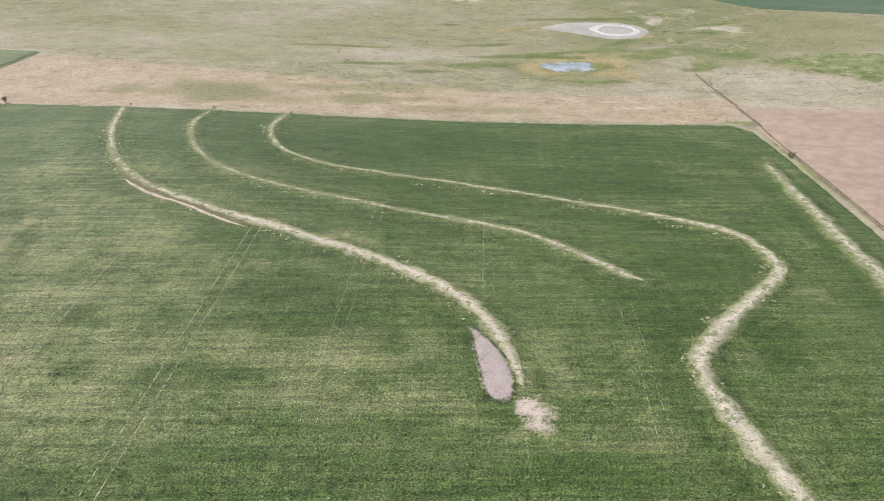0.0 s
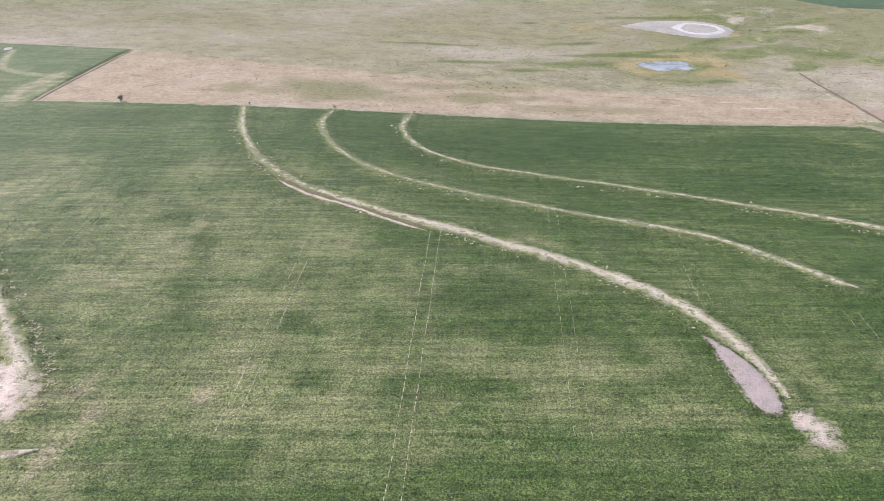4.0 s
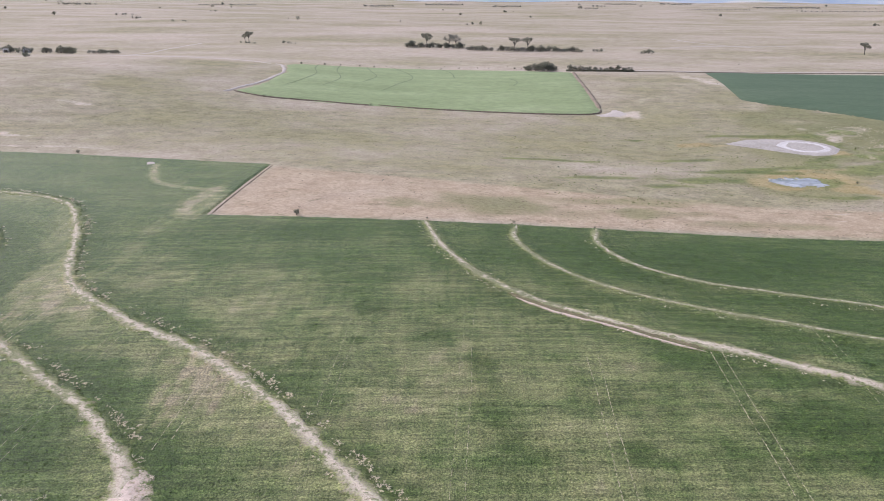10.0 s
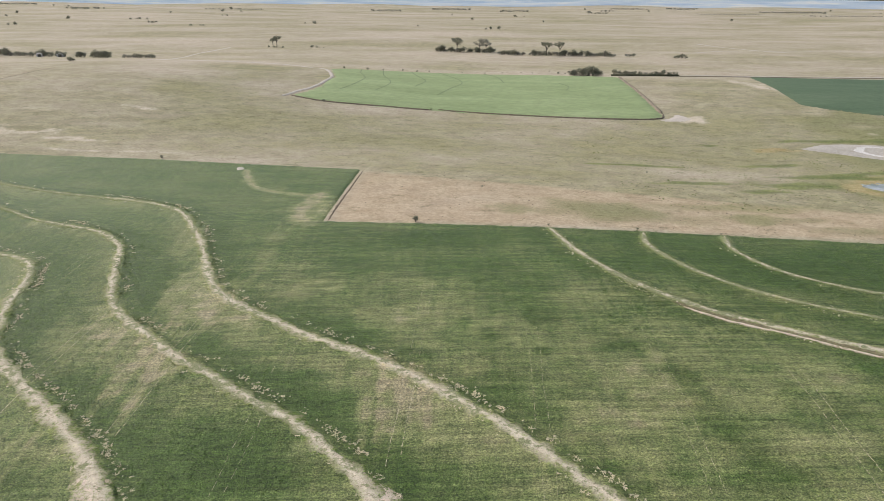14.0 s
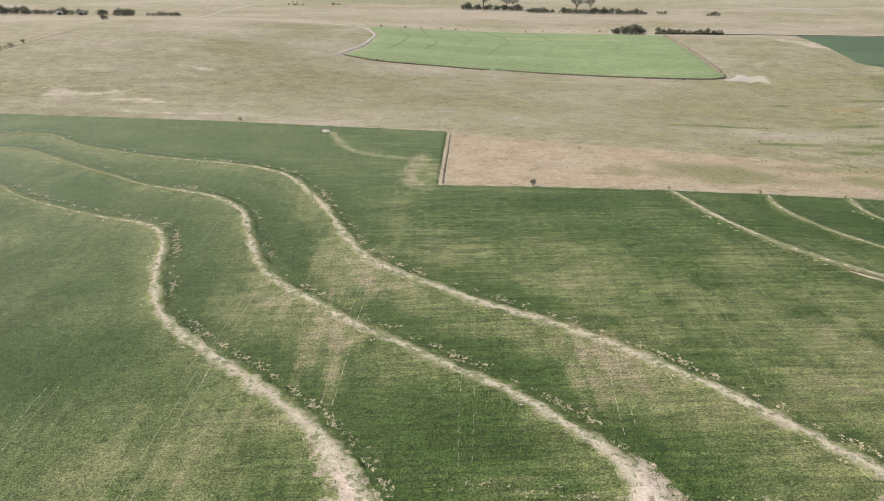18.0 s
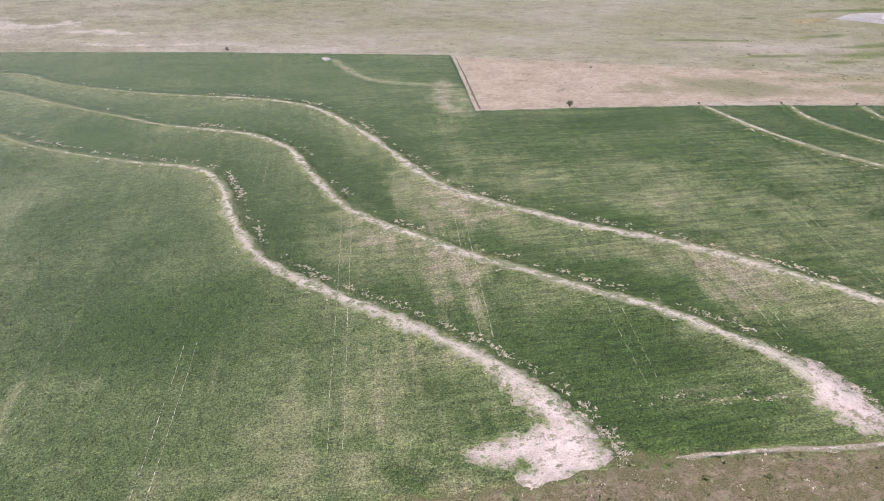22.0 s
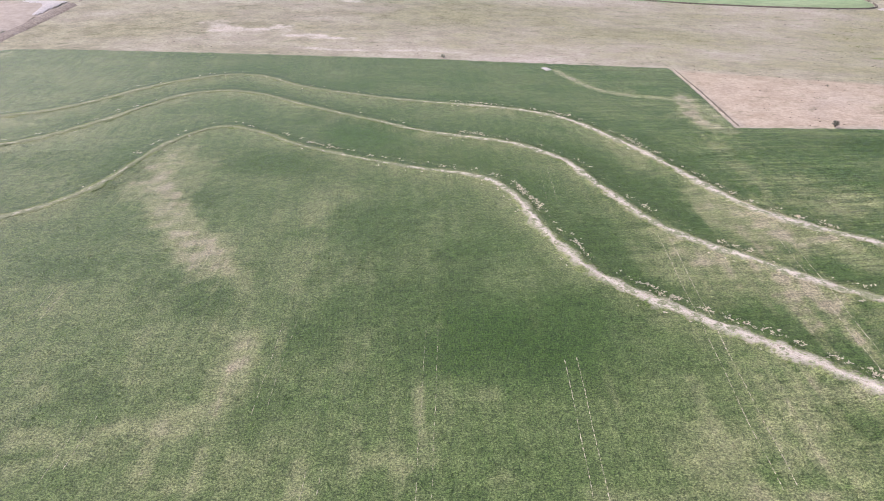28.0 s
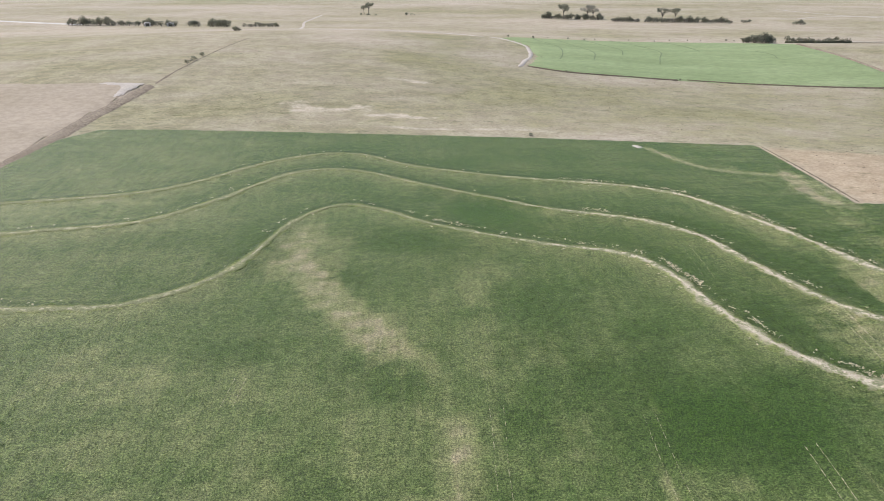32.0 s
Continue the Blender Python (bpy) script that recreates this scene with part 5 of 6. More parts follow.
ribbon("dirt_road", [(-437, -30), (-414, 95), (-400, 165), (-388, 228), (-384.4, 256), (-381.2, 290), (-374.2, 329)], 3.6, (-0.1, 0.3, 0.25, 0.34, 0.25, 0.3, -0.1), DIRT, "brown dirt farm road along the field's edge", "dirt road", seed=44, step=2.0, rag=0.15)
ribbon("dirt_road", [(-373, 331), (-371, 350), (-366, 378), (-361, 405), (-354, 440)], (1.0, 0.5, 0.45, 0.3), (-0.1, 0.1, 0.12, 0.1, -0.1), DIRT, "narrow dirt track continuing across the pasture", "dirt road", seed=45, step=2.0, rag=1.1)
patch("pale_field", [(-378.3, 330.5), (-385.3, 290), (-388.6, 256), (-392, 226), (-420, 100), (-640, 100), (-640, 345), (-440, 335)], simple("pale_stubble", [(0.3, (0.36, 0.30, 0.225)), (0.6, (0.42, 0.35, 0.275)), (0.8, (0.48, 0.41, 0.33))], 0.03, 0.95, 0.4, 0.2, fine=0.4, grit=0.35),
      "pale pinkish stubble field beyond the dirt road", "stubble field", 3.0, 0.2, 0.2, 0.25, 3.0, 46, smoothed=False)
patch("bare_patch", [(-378.5, 330.5), (-386, 331.6), (-396, 332), (-387, 328.6), (-383.8, 321), (-383.2, 312), (-381.8, 316), (-380.4, 323)], PALEDUST, "pale bare corner of the stubble field beside the road", "bare soil", 1.0, 0.3, 0.5, 0.2, 1.5, 47)

ribbon("field_ditch", [(6, 517.5), (30, 518), (56, 518.5)], 1.1, (0.0, 0.9, 1.3, 0.9, 0.0), HEDGEGREEN, "dark low hedge line behind the bright green field", "hedge", seed=67, step=1.5, rag=0.9)
ribbon("dirt_track", [(56, 518), (84, 520), (113, 523), (200, 536), (330, 556), (500, 584)], 0.7, (-0.05, 0.4, 0.45, 0.4, -0.05), DITCHBROWN, "brown track along the top of the dark green field", "dirt track", seed=68, step=3.0, rag=0.5)

# ---- ponds ----
patch("pond", [(36.5, 247), (38, 251), (42, 253.6), (47, 252.4), (51, 253.8), (54.5, 251), (53, 248), (54.5, 244.5), (50, 242), (46.5, 243.6), (43, 242.6), (39, 244.6)], WATER, "small shallow pond reflecting the pale sky", "pond", 0.4, 1.5, 0.12, 0.16, 1.2, 53)
patch("dry_pan", [(44, 310), (55, 315.5), (76, 315), (88, 305), (84, 293), (72, 290), (58, 300)], MUD, "grey dried mud of a shallow pan", "dry pond", 0.7, 0.5, 0.1, 0.25, 1.5, 55)
patch("dry_pan", [(64, 306), (72, 312), (82, 308), (85, 300), (80, 294), (71, 294), (66, 300)], SALT, "white crusted ring in the drying pan", "dry pond", 0.5, 0.5, 0.36, 0.12, 1.0, 56)
patch("dry_pan", [(67.4, 304.5), (72, 309.3), (79.5, 307), (82.6, 301), (79, 296), (72.5, 296), (68.3, 300)], MUD, "grey dried mud of a shallow pan", "dry pond", 0.5, 0.5, 0.48, 0.1, 0.8, 63)

patch("marsh", [(89, 288), (94, 289), (100, 284), (97, 281), (91, 283)], FARREED, "bright green marsh plants in a damp hollow", "marsh grass", 1.0, 0.9, 0.2, 0.3, 2.0, 57)
patch("marsh", [(98, 327), (104, 330), (110, 326), (104, 323)], FARREED, "bright green marsh plants in a damp hollow", "marsh grass", 1.0, 0.9, 0.2, 0.3, 2.0, 58)
patch("marsh", [(122, 251), (130, 250), (141, 254), (160, 252), (184, 248), (182, 234), (160, 228), (143, 226), (137, 232), (130, 244)], FARREED, "bright green marsh plants in a damp hollow", "marsh grass", 1.0, 2.4, 0.1, 0.12, 5.0, 59)

# ---- trees and bushes ----
def tube(points, radii, n=7):
    """A tapering limb through the points."""
    p = [Vector(q) for q in points]
    v, f = [], []
    for i, (q, r) in enumerate(zip(p, radii)):
        d = (p[min(i + 1, len(p) - 1)] - p[max(i - 1, 0)]).normalized()
        a = d.orthogonal().normalized()
        b = d.cross(a)
        for k in range(n):
            w = 2 * math.pi * k / n
            v.append(tuple(q + r * (a * math.cos(w) + b * math.sin(w))))
    for i in range(len(p) - 1):
        for k in range(n):
            f.append((i * n + k, i * n + (k + 1) % n, (i + 1) * n + (k + 1) % n, (i + 1) * n + k))
    return v, f


def leaf_cloud(rng, centres, count, size):
    """Many small bent leaf clumps about the centres (x, y, z, radius)."""
    c = np.array(centres)
    pick = rng.integers(0, len(c), count)
    d = rng.normal(size=(count, 3))
    d /= np.linalg.norm(d, axis=1)[:, None]
    p = c[pick, :3] + d * (c[pick, 3] * rng.uniform(0.35, 1.05, count) ** 0.6)[:, None] * (1, 1, 0.75)
    a = rng.normal(size=(count, 3))
    a /= np.linalg.norm(a, axis=1)[:, None]
    b = np.cross(a, d)
    b /= np.linalg.norm(b, axis=1)[:, None] + 1e-9
    s = (size * rng.uniform(0.5, 1.3, count))[:, None]
    v = np.stack([p - a * s, p + b * s * 0.6 + d * s * 0.25, p + a * s, p - b * s * 0.6 + d * s * 0.25], 1).reshape(-1, 3)
    return v, np.arange(count * 4).reshape(-1, 4)


def make_tree(name, tall, wide, rng, leaf, label, category, trunk_part=0.42, count=900):
    root = new(name)
    lean = rng.normal(size=2) * 0.05 * tall
    top = (lean[0], lean[1], tall * 0.8)
    v, f = tube([(0, 0, -0.4), (lean[0] * 0.2, lean[1] * 0.2, tall * 0.25), (lean[0] * 0.6, lean[1] * 0.6, tall * 0.5), top], [tall * 0.035, tall * 0.026, tall * 0.018, tall * 0.006])
    part("trunk", v, f, BARK, root)
    centres = [(top[0], top[1], tall * 0.86, wide * 0.22)]
    for k in range(7):
        w = 2 * math.pi * k / 7 + rng.uniform(-0.4, 0.4)
        r = wide * rng.uniform(0.2, 0.4)
        z0 = tall * rng.uniform(trunk_part * 0.7, trunk_part + 0.2)
        z1 = tall * rng.uniform(trunk_part + 0.15, 0.86)
        end = (lean[0] + r * math.cos(w), lean[1] + r * math.sin(w), z1)
        v, f = tube([(lean[0] * 0.4, lean[1] * 0.4, z0), (r * 0.5 * math.cos(w), r * 0.5 * math.sin(w), (z0 + z1) / 2 + 0.3), end], [tall * 0.013, tall * 0.009, tall * 0.003], 5)
        part("limb", v, f, BARK, root)
        centres.append((*end, wide * rng.uniform(0.13, 0.24)))
    v, f = leaf_cloud(rng, centres, count * 4 // 5, tall * 0.034)
    part("crown", v, f, leaf, root, smooth=False)
    return tagged(root, label, category)


def make_bush(name, tall, wide, rng, leaf, label, count=260):
    root = new(name)
    for k in range(4):
        w = 2 * math.pi * k / 4 + rng.uniform(-0.4, 0.4)
        v, f = tube([(0, 0, -0.2), (0.15 * wide * math.cos(w), 0.15 * wide * math.sin(w), tall * 0.4), (0.3 * wide * math.cos(w), 0.3 * wide * math.sin(w), tall * 0.75)], [tall * 0.03, tall * 0.02, tall * 0.006], 5)
        part("stem", v, f, BARK, root)
    centres = [(rng.uniform(-0.3, 0.3) * wide, rng.uniform(-0.3, 0.3) * wide, tall * rng.uniform(0.25, 0.72), min(wide, tall) * rng.uniform(0.18, 0.3)) for _ in range(7)]
    v, f = leaf_cloud(rng, centres, count * 3 // 5, min(wide, tall) * 0.075)
    part("crown", v, f, leaf, root, smooth=False)
    return tagged(root, label, "bush")


rng = np.random.default_rng(11)


def stand(ob, x, y, turn=0.0, size=1.0):
    ob.matrix_basis = pose(x, y, land1(x, y), 0, 0, turn) @ Matrix.Diagonal((size, size, size, 1))
    return ob


def plant_again(ob, x, y, turn, size):
    c = copy_thing(ob, pose(x, y, land1(x, y), 0, 0, turn))
    c.scale = (size, size, size)
    return c


trees = [stand(make_tree("tree", 15, 13, rng, LEAF, "tall spreading olive-green tree standing over the hedge", "tree", count=1100), -101, 752),
         stand(make_tree("tree", 14, 14, rng, LEAFGREY, "broad grey-green tree with bare trunk above the hedge", "tree", count=900), -78, 748),
         stand(make_tree("tree", 14, 11, rng, LEAF, "slender dark tree with a rounded crown above the hedge", "tree", 0.5, 800), -13, 712)]
for k, x, y, turn, size in ((1, -70, 752, 120, 0.95), (2, 1, 714, 60, 1.0), (0, -301, 800, 200, 0.85), (2, -306, 803, 150, 0.7), (0, 330, 700, 20, 0.8)):
    tagged(plant_again(trees[k], x, y, turn, size), group="tall trees")
bushes = [stand(make_bush("bush", 3.4, 5.0, rng, LEAF, "dense dark green bush in a hedge line", 420), -520, 661),
          stand(make_bush("bush", 2.8, 4.6, rng, LEAFGREY, "dusty grey-green bush in a hedge line", 380), -412, 632),
          stand(make_bush("bush", 4.4, 5.0, rng, LEAF, "tall dark rounded bush in a hedge line", 460), -507, 662)]
R = random.Random(8)
ROWS_OF_BUSHES = ((-555, 666, -505, 662, 18, 1.7), (-505, 660, -455, 646, 12, 1.5), (-446, 643, -436, 640, 4, 1.6), (-428, 633, -410, 630, 7, 1.7), (-398, 630, -368, 626, 14, 1.2), (-375, 497, -371, 494, 3, 0.8), (-124, 752, -62, 742, 26, 1.5), (-60, 722, -34, 716, 14, 1.3), (-30, 716, 54, 704, 38, 1.4), (-24, 520, 0, 520, 14, 1.5),
                  (8, 519, 54, 519, 16, 1.0), (66, 708, 74, 708, 3, 1.1), (106, 694, 122, 694, 4, 1.1), (-262, 792, -246, 792, 4, 0.7), (-370, 364, -366, 386, 4, 0.6), (-312, 796, -290, 792, 4, 0.6))
for x0, y0, x1, y1, n, s in ROWS_OF_BUSHES:
    for k in range(n):
        u = (k + R.uniform(0.1, 0.9)) / n
        tagged(plant_again(bushes[R.randrange(3)], x0 + u * (x1 - x0), y0 + u * (y1 - y0) + R.uniform(-2, 2), R.uniform(0, 360), s * R.uniform(0.75, 1.3)), group="hedge bushes")
for k in range(34):
    y = R.uniform(1150, 3300)
    x = -150 + R.uniform(-0.75, 0.75) * y
    for q in range(R.choice((1, 1, 2, 3))):
        tagged(plant_again(bushes[R.randrange(3)], x + R.uniform(-1, 1) * y / 60 + q * R.uniform(4, 9), y + R.uniform(-12, 12), R.uniform(0, 360), R.uniform(0.8, 1.7) * (1 + y / 5000)), group="far scattered bushes")
tagged(stand(make_bush("bush", 2.2, 1.9, rng, LEAF, "dark round bush standing alone at the edge of the crop", 520), -124.6, 189.3), category="bush")
for x, y, s in ((-222.8, 262.6, 0.42), (-88, 187.5, 0.22), (-64, 185.6, 0.25), (-42, 183.6, 0.2), (85.3, 156, 0.5), (-182, 386.5, 0.45), (-160, 384, 0.3), (-123, 381, 0.4), (-24, 364, 0.35), (-188, 424, 0.3)):
    tagged(plant_again(bushes[0], x, y, R.uniform(0, 360), s), "small dark bush on the field's edge")
for k in range(16):
    x = -190 + k * 13 + R.uniform(-5, 5)
    tagged(plant_again(bushes[R.randrange(3)], x, 531 + R.uniform(-2, 6), 0, R.uniform(0.25, 0.45)), "small dark bush on the field's edge", group="field-edge bushes")
for k in range(34):
    x, y = R.uniform(-330, 180), R.uniform(195, 600)
    if inside(np.array([x]), np.array([y]), FIELD)[0] < -3 and inside(np.array([x]), np.array([y]), np.array(FAR))[0] < -4:
        tagged(plant_again(bushes[R.randrange(3)], x, y, R.uniform(0, 360), R.uniform(0.12, 0.26)), "low dark shrub in the dry pasture", group="pasture shrubs")

def farm_shed(x, y, long, wide, tall, turn):
    root = new("farm_shed")
    hx, hy = long / 2, wide / 2
    v = [(-hx, -hy, -0.5), (hx, -hy, -0.5), (hx, hy, -0.5), (-hx, hy, -0.5), (-hx, -hy, tall), (hx, -hy, tall), (hx, hy, tall), (-hx, hy, tall)]
    part("wall", v, [(0, 1, 5, 4), (1, 2, 6, 5), (2, 3, 7, 6), (3, 0, 4, 7)], SALT, root, smooth=False)
    r = [(-hx - 0.3, -hy - 0.3, tall - 0.1), (hx + 0.3, -hy - 0.3, tall - 0.1), (hx + 0.3, 0, tall + 1.2), (-hx - 0.3, 0, tall + 1.2), (hx + 0.3, hy + 0.3, tall - 0.1), (-hx - 0.3, hy + 0.3, tall - 0.1)]
    part("roof", r, [(0, 1, 2, 3), (3, 2, 4, 5)], SALT, root, smooth=False)
    part("door", [(-1.5, -hy - 0.05, 0), (1.5, -hy - 0.05, 0), (1.5, -hy - 0.05, 2.6), (-1.5, -hy - 0.05, 2.6)], [(0, 1, 2, 3)], BARK, root, "dark sliding door", smooth=False)
    return tagged(stand(root, x, y, turn), "small white farm shed among the hedge trees", "shed")


farm_shed(-483, 652, 5, 4, 2.2, 10)
farm_shed(-463, 650, 6, 4, 2.2, 5)


def tree_row(x, y, long, tall):
    """A distant row of trees grown together."""
    root = new("tree_row")
    k = max(5, int(long / 7))
    centres = [((q + 0.5) / k * long - long / 2 + rng.uniform(-4, 4), rng.uniform(-6, 6), tall * rng.uniform(0.3, 0.6), tall * rng.uniform(0.3, 0.55)) for q in range(k)]
    v, f = leaf_cloud(rng, centres, 60 * k, tall * 0.14)
    part("crown", v, f, LEAFGREY, root, smooth=False)
    for cx0, cy0, cz0, _ in centres[::3]:
        v, f = tube([(cx0, cy0, -0.5), (cx0, cy0, cz0)], [0.4, 0.25], 5)
        part("trunk", v, f, BARK, root)
    return tagged(stand(root, x, y), "distant grey-green row of trees on the plain", "tree row", "far tree rows")


for x, y, long, tall in ((-313, 2600, 110, 9), (-80, 2750, 150, 9), (150, 2650, 110, 9), (600, 2800, 120, 8), (800, 2750, 130, 9), (1190, 2700, 260, 9), (420, 2350, 40, 8), (-1250, 2300, 120, 8), (-1700, 2700, 160, 9),
                         (-740, 1480, 34, 6), (-650, 1330, 20, 5), (1050, 2000, 300, 5), (700, 2050, 180, 5), (-1050, 1500, 60, 6), (330, 2050, 60, 6), (1500, 2300, 200, 7), (-950, 2900, 240, 9)):
    tree_row(x, y, long, tall)

# ---- weeds along the banks, and the crop's own plants ----
def tufts(name, pos, size, material, label, category, seed, blades=5, flat=0.6, tall=0.75, wide=0.06):
    """Many small tufts of bent blades as one object."""
    g = np.random.default_rng(seed)
    n = len(pos)
    p = np.repeat(pos, blades, 0)
    s = np.repeat(size, blades)[:, None] * g.uniform(0.3, 1.4, (n * blades, 1))
    w = g.uniform(0, 2 * np.pi, n * blades)
    p = p + g.normal(0, 0.3, p.shape) * s * (1, 1, 0)
    out = np.c_[np.cos(w), np.sin(w), np.zeros(n * blades)]
    across = np.c_[-np.sin(w), np.cos(w), np.zeros(n * blades)]
    up = np.array([[0, 0, 1.0]])
    v = np.stack([p - across * s * wide, p + across * s * wide, p + out * s * flat * 0.55 + across * s * wide * 2 + up * s * tall, p + out * s * flat * 1.1 + up * s * tall * 0.7 - across * s * wide], 1).reshape(-1, 3)
    return tagged(mesh(name, v, np.arange(n * blades * 4).reshape(-1, 4), material, sampled(v[:, 0], v[:, 1]), smooth=False), label, category, kind="stuff")


g = np.random.default_rng(3)
# clump density, distance to the upper and to the lower side, height of the clumps
for key, line, up, down, dens, tall in (("T1", T1, -2.3, 1.6, 0.8, 0.42), ("T2", T2, -1.9, 1.2, 0.4, 0.36), ("T3", T3, -2.3, 1.5, 0.7, 0.42), ("L1", L1, 2.9, -1.4, 2.0, 0.5), ("L2", L2, 2.9, -1.4, 1.8, 0.5), ("L3", L3, 3.1, -1.5, 2.3, 0.54)):
    c = curve(line, 0.5)
    s = sides(c)
    i = g.integers(0, len(c), int(len(c) * dens * 2.6))
    fall = 0.8 * ripple(c[i, 0], c[i, 1], 2.2, 3) + 0.8 * ripple(c[i, 0], c[i, 1], 11.0, 5)
    i = i[g.uniform(0, 1, len(i)) < np.clip(0.2 + fall, 0.02, 1)]
    o = np.where(g.uniform(0, 1, len(i)) < 0.88, up + 0.6 * ripple(c[i, 0], c[i, 1], 4.0, 8), down) + g.normal(0, 0.5, len(i))
    p = c[i] + s[i] * o[:, None] + g.normal(0, 0.2, (len(i), 2))
    p = p[(np.hypot(p[:, 0] - 7, p[:, 1] - 75) > 9) & ((p[:, 0] > -225) | (g.uniform(0, 1, len(p)) < np.where((p[:, 0] > -268) & (key == "L3"), 0.7, 0.1)))]
    tufts("dry_weeds", np.c_[p, canopy(p[:, 0], p[:, 1])], 0.42 * tall * g.uniform(0.3, 1.8, len(p)), WEED, "clumps of pale dry weeds along a contour bank", "weeds", 5, 13, 1.1, 0.24, 0.085)
    i = g.integers(0, len(c), int(len(c) * (5 if key[0] == "L" else 2)))
    o = (1.9 if up > 0 else -1.9) * g.uniform(0.75, 1.3, len(i)) + np.sign(up) * 0.4 * ripple(c[i, 0], c[i, 1], 3.0, 9)
    p = c[i] + s[i] * o[:, None]
    p = p[(ripple(p[:, 0], p[:, 1], 3.5, 6) + g.uniform(0, 0.6, len(p)) > 0.1) & (p[:, 0] > -215)]
    tufts("margin_weeds", np.c_[p, canopy(p[:, 0], p[:, 1]) - 0.05], g.uniform(0.12, 0.32, len(p)), DARKWEED, "dark green weeds along the foot of a contour bank", "weeds", 25, 7, 1.0, 0.35, 0.12)
# rows of dry stalks that cross the crop beside the waterway
for line in ([(-124, 77.2), (-110.9, 75.9), (-101.1, 75), (-94.3, 74.1), (-85.6, 73.4), (-80, 71)], [(-151, 80.2), (-145.4, 80.3), (-139.6, 78.6), (-127, 77.5)], [(-159.5, 82), (-157.1, 79.4), (-156.9, 76.7), (-156.5, 72.4)], [(-90, 80), (-88, 77), (-86, 73), (-85, 69)]):
    c = curve(line, 0.25)
    k = g.integers(0, len(c), len(c))
    p = c[k] + g.normal(0, 0.45, (len(k), 2))
    p = p[ripple(p[:, 0], p[:, 1], 1.6, 4) + g.uniform(-0.4, 0.4, len(p)) > 0.1]
    tufts("dry_weeds", np.c_[p, canopy(p[:, 0], p[:, 1])], g.uniform(0.12, 0.42, len(p)), WEED, "broken row of pale dry stalks in the crop", "weeds", 26, 10, 1.0, 0.45, 0.07)
p = np.c_[g.uniform(-60, 165, 9000), g.uniform(212, 345, 9000)]
p = p[(ripple(p[:, 0], p[:, 1] * 2, 8.0, 11) + 0.7 * ripple(p[:, 0], p[:, 1] * 2, 26.0, 12) > 0.35) & (inside(p[:, 0], p[:, 1], FIELD) < -4)]
p = p[(np.hypot((p[:, 0] - 46) / 13, (p[:, 1] - 248) / 9) > 1) & (np.hypot((p[:, 0] - 68) / 26, (p[:, 1] - 303) / 14) > 1)]
tufts("marsh_clumps", np.c_[p, land(p[:, 0], p[:, 1]) - 0.02], g.uniform(0.12, 0.36, len(p)), REED, "olive green clumps of marsh growth round the ponds", "marsh grass", 28, 6, 1.0, 0.5, 0.16)
# tussocks of the pasture
p = np.c_[g.uniform(-330, 190, 9000), 183 + 260 * g.uniform(0, 1, 9000) ** 1.3]
p = p[(inside(p[:, 0], p[:, 1], FIELD) < -1.5) & (inside(p[:, 0], p[:, 1], np.array(FAR)) < -3) & (ripple(p[:, 0], p[:, 1], 9.0, 5) + 0.8 * ripple(p[:, 0], p[:, 1], 30.0, 6) > -0.1)]
p = p[np.hypot((p[:, 0] - 45) / 18, (p[:, 1] - 249) / 12) > 1]
p = p[np.hypot((p[:, 0] - 68) / 28, (p[:, 1] - 303) / 16) > 1]
tufts("pasture_tussocks", np.c_[p, land(p[:, 0], p[:, 1]) - 0.02], g.uniform(0.12, 0.34, len(p)), DITCHBROWN, "low brown tussocks dotted over the dry pasture", "tussocks", 27, 5, 1.0, 0.5, 0.16)
pit = curve(PIT + [PIT[0]], 0.12)
p = pit[g.integers(0, len(pit), 420)] + g.normal(0, 0.14, (420, 2))
p = p[ripple(p[:, 0], p[:, 1], 0.5, 3) > -0.35]
tufts("pit_weeds", np.c_[p, canopy(p[:, 0], p[:, 1]) + 0.05], g.uniform(0.08, 0.26, len(p)), DARKWEED, "dark green weeds fringing the dried silt pit", "weeds", 15, 5, 1.0, 0.4, 0.16)
p = np.c_[g.uniform(-190, -84, 5200), g.uniform(55, 72, 5200)]
d = inside(p[:, 0], p[:, 1], np.array(STRIP))
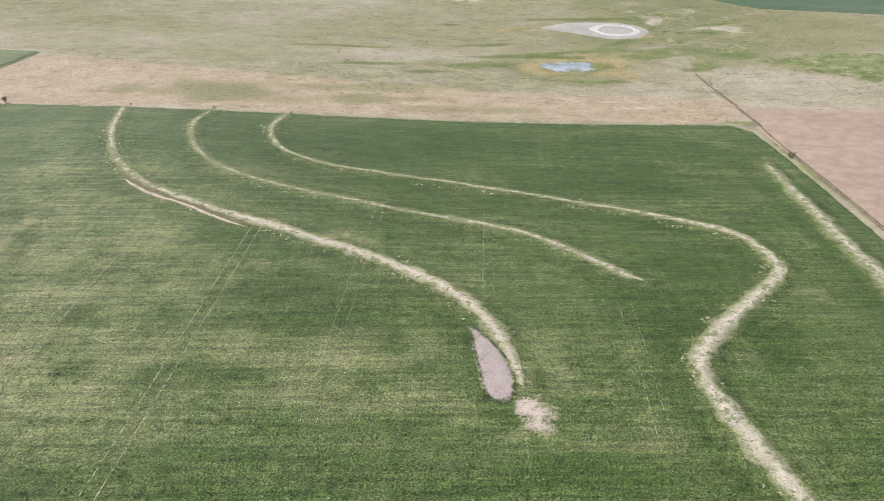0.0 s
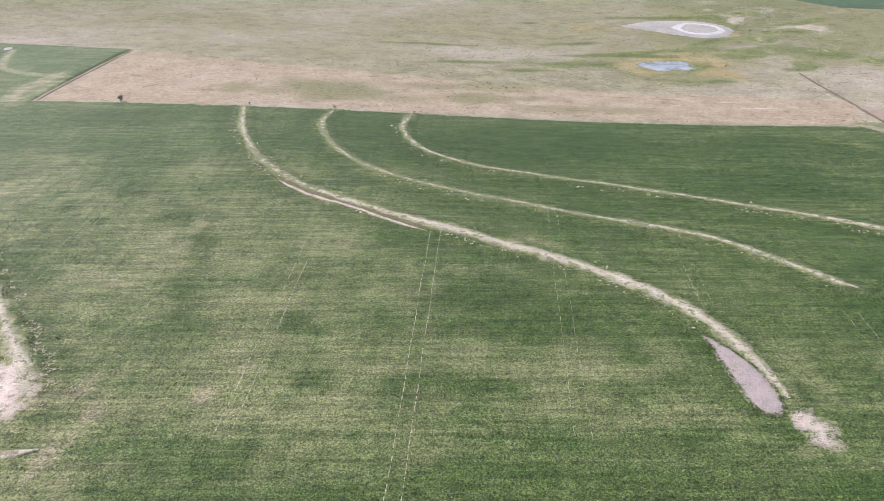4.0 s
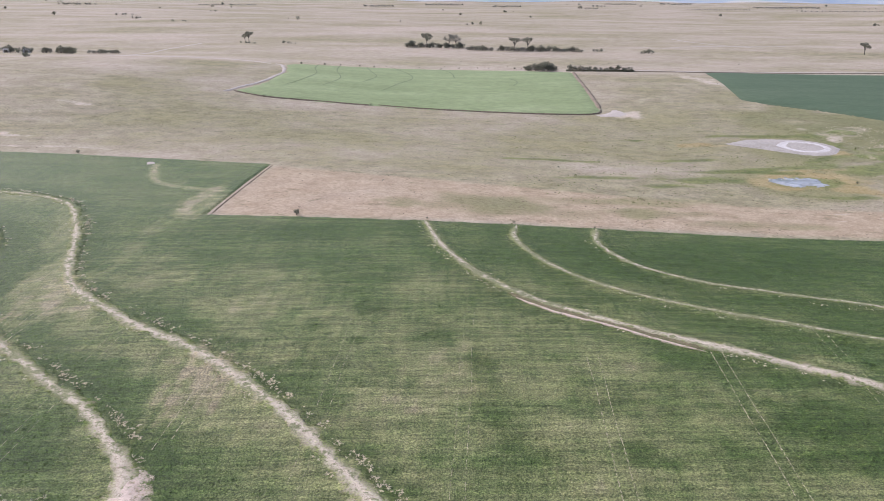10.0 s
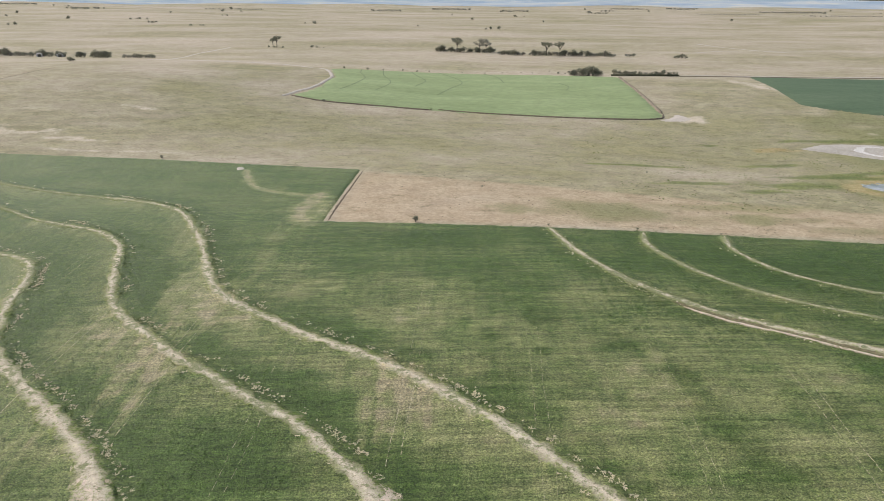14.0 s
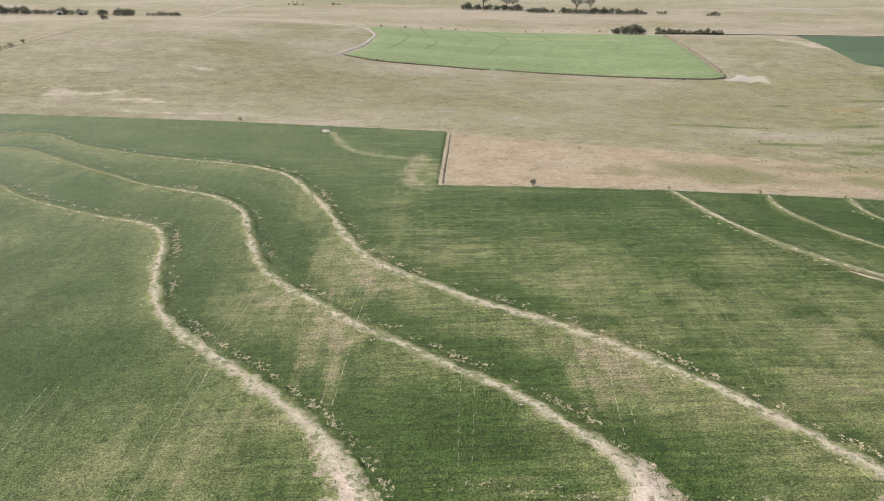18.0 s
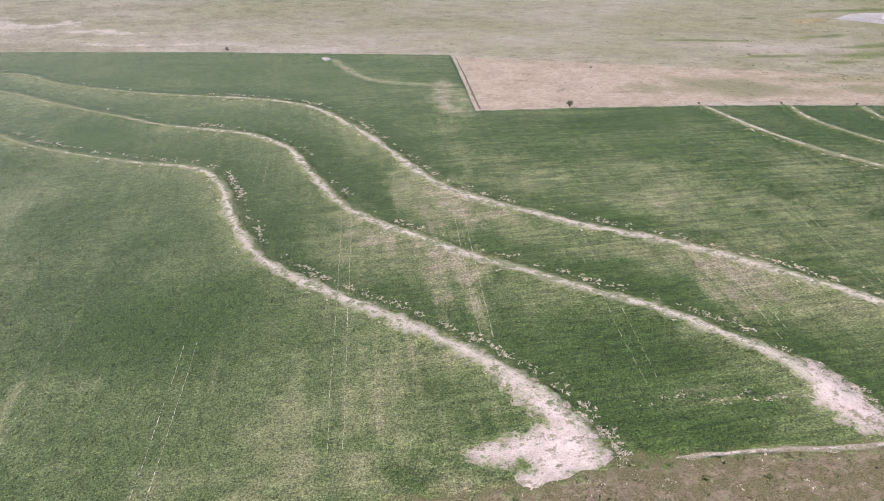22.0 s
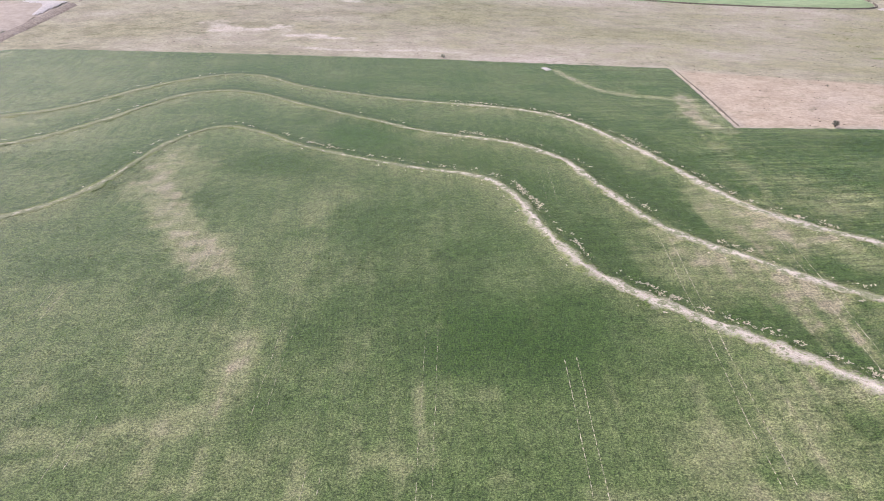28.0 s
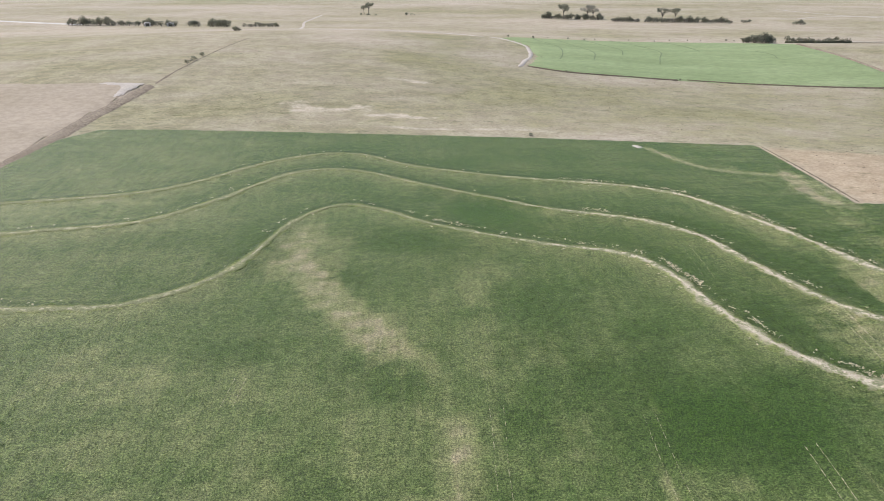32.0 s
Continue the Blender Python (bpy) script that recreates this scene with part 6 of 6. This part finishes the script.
p = p[(d > 0.4) & (ripple(p[:, 0], p[:, 1], 2.2, 4) + 0.6 * ripple(p[:, 0], p[:, 1], 0.8, 14) > 0.42)]
tufts("grass_clumps", np.c_[p, canopy(p[:, 0], p[:, 1]) + 0.05], g.uniform(0.15, 0.5, len(p)), FARREED, "bright green grass clumps in the rough strip", "grass", 16, 7, 1.0, 0.5, 0.1)
p = np.c_[g.uniform(-190, -84, 4200), g.uniform(55, 72, 4200)]
d = inside(p[:, 0], p[:, 1], np.array(STRIP))
p = p[(d > -0.3) & (ripple(p[:, 0], p[:, 1], 2.6, 8) + 0.6 * ripple(p[:, 0], p[:, 1], 0.9, 18) > 0.35)]
tufts("dry_grass_clumps", np.c_[p, canopy(p[:, 0], p[:, 1]) + 0.05], g.uniform(0.12, 0.4, len(p)), WEED, "pale dry grass clumps in the rough strip", "grass", 17, 7, 1.0, 0.5, 0.08)
p = np.c_[g.uniform(93, 140, 5000), g.uniform(255, 345, 5000)]
p = p[(inside(p[:, 0], p[:, 1], np.array(RUBBLE)) > 0) & (ripple(p[:, 0], p[:, 1], 7.0, 2) > -0.2)]
tufts("dry_tussocks", np.c_[p, land(p[:, 0], p[:, 1])], g.uniform(0.08, 0.26, len(p)), WEED, "scattered pale dry tussocks near the ponds", "tussocks", 18, 4, 1.0, 0.4, 0.3)
n = 150000
px, py = g.uniform(-400, 82, n), 36 + (g.uniform(0, 1, n) ** 1.6) * 150
ok = (inside(px, py, FIELD) > 1) & (np.hypot(px + 150, py) < 400)
ii, jj = ((px - cx[0]) / STEP).astype(int), ((py - cy[0]) / STEP).astype(int)
ok &= bare[jj, ii] < 0.3
for d, _ in near.values():
    ok &= d[jj, ii] > 1.8
for base, y0, y1 in TRACKS:
    wheel = np.abs(np.abs(px - base - 0.065 * (py - 100)) - 0.95)
    ok &= (wheel > 0.4) | (py < y0) | (py > y1)
px, py = px[ok], py[ok]
tufts("crop_plants", np.c_[px, py, canopy(px, py) - 0.03], g.uniform(0.18, 0.42, len(px)), PLANT, "low leafy green crop plants covering the field", "crop", 6, 3, 1.0, 0.3, 0.14)
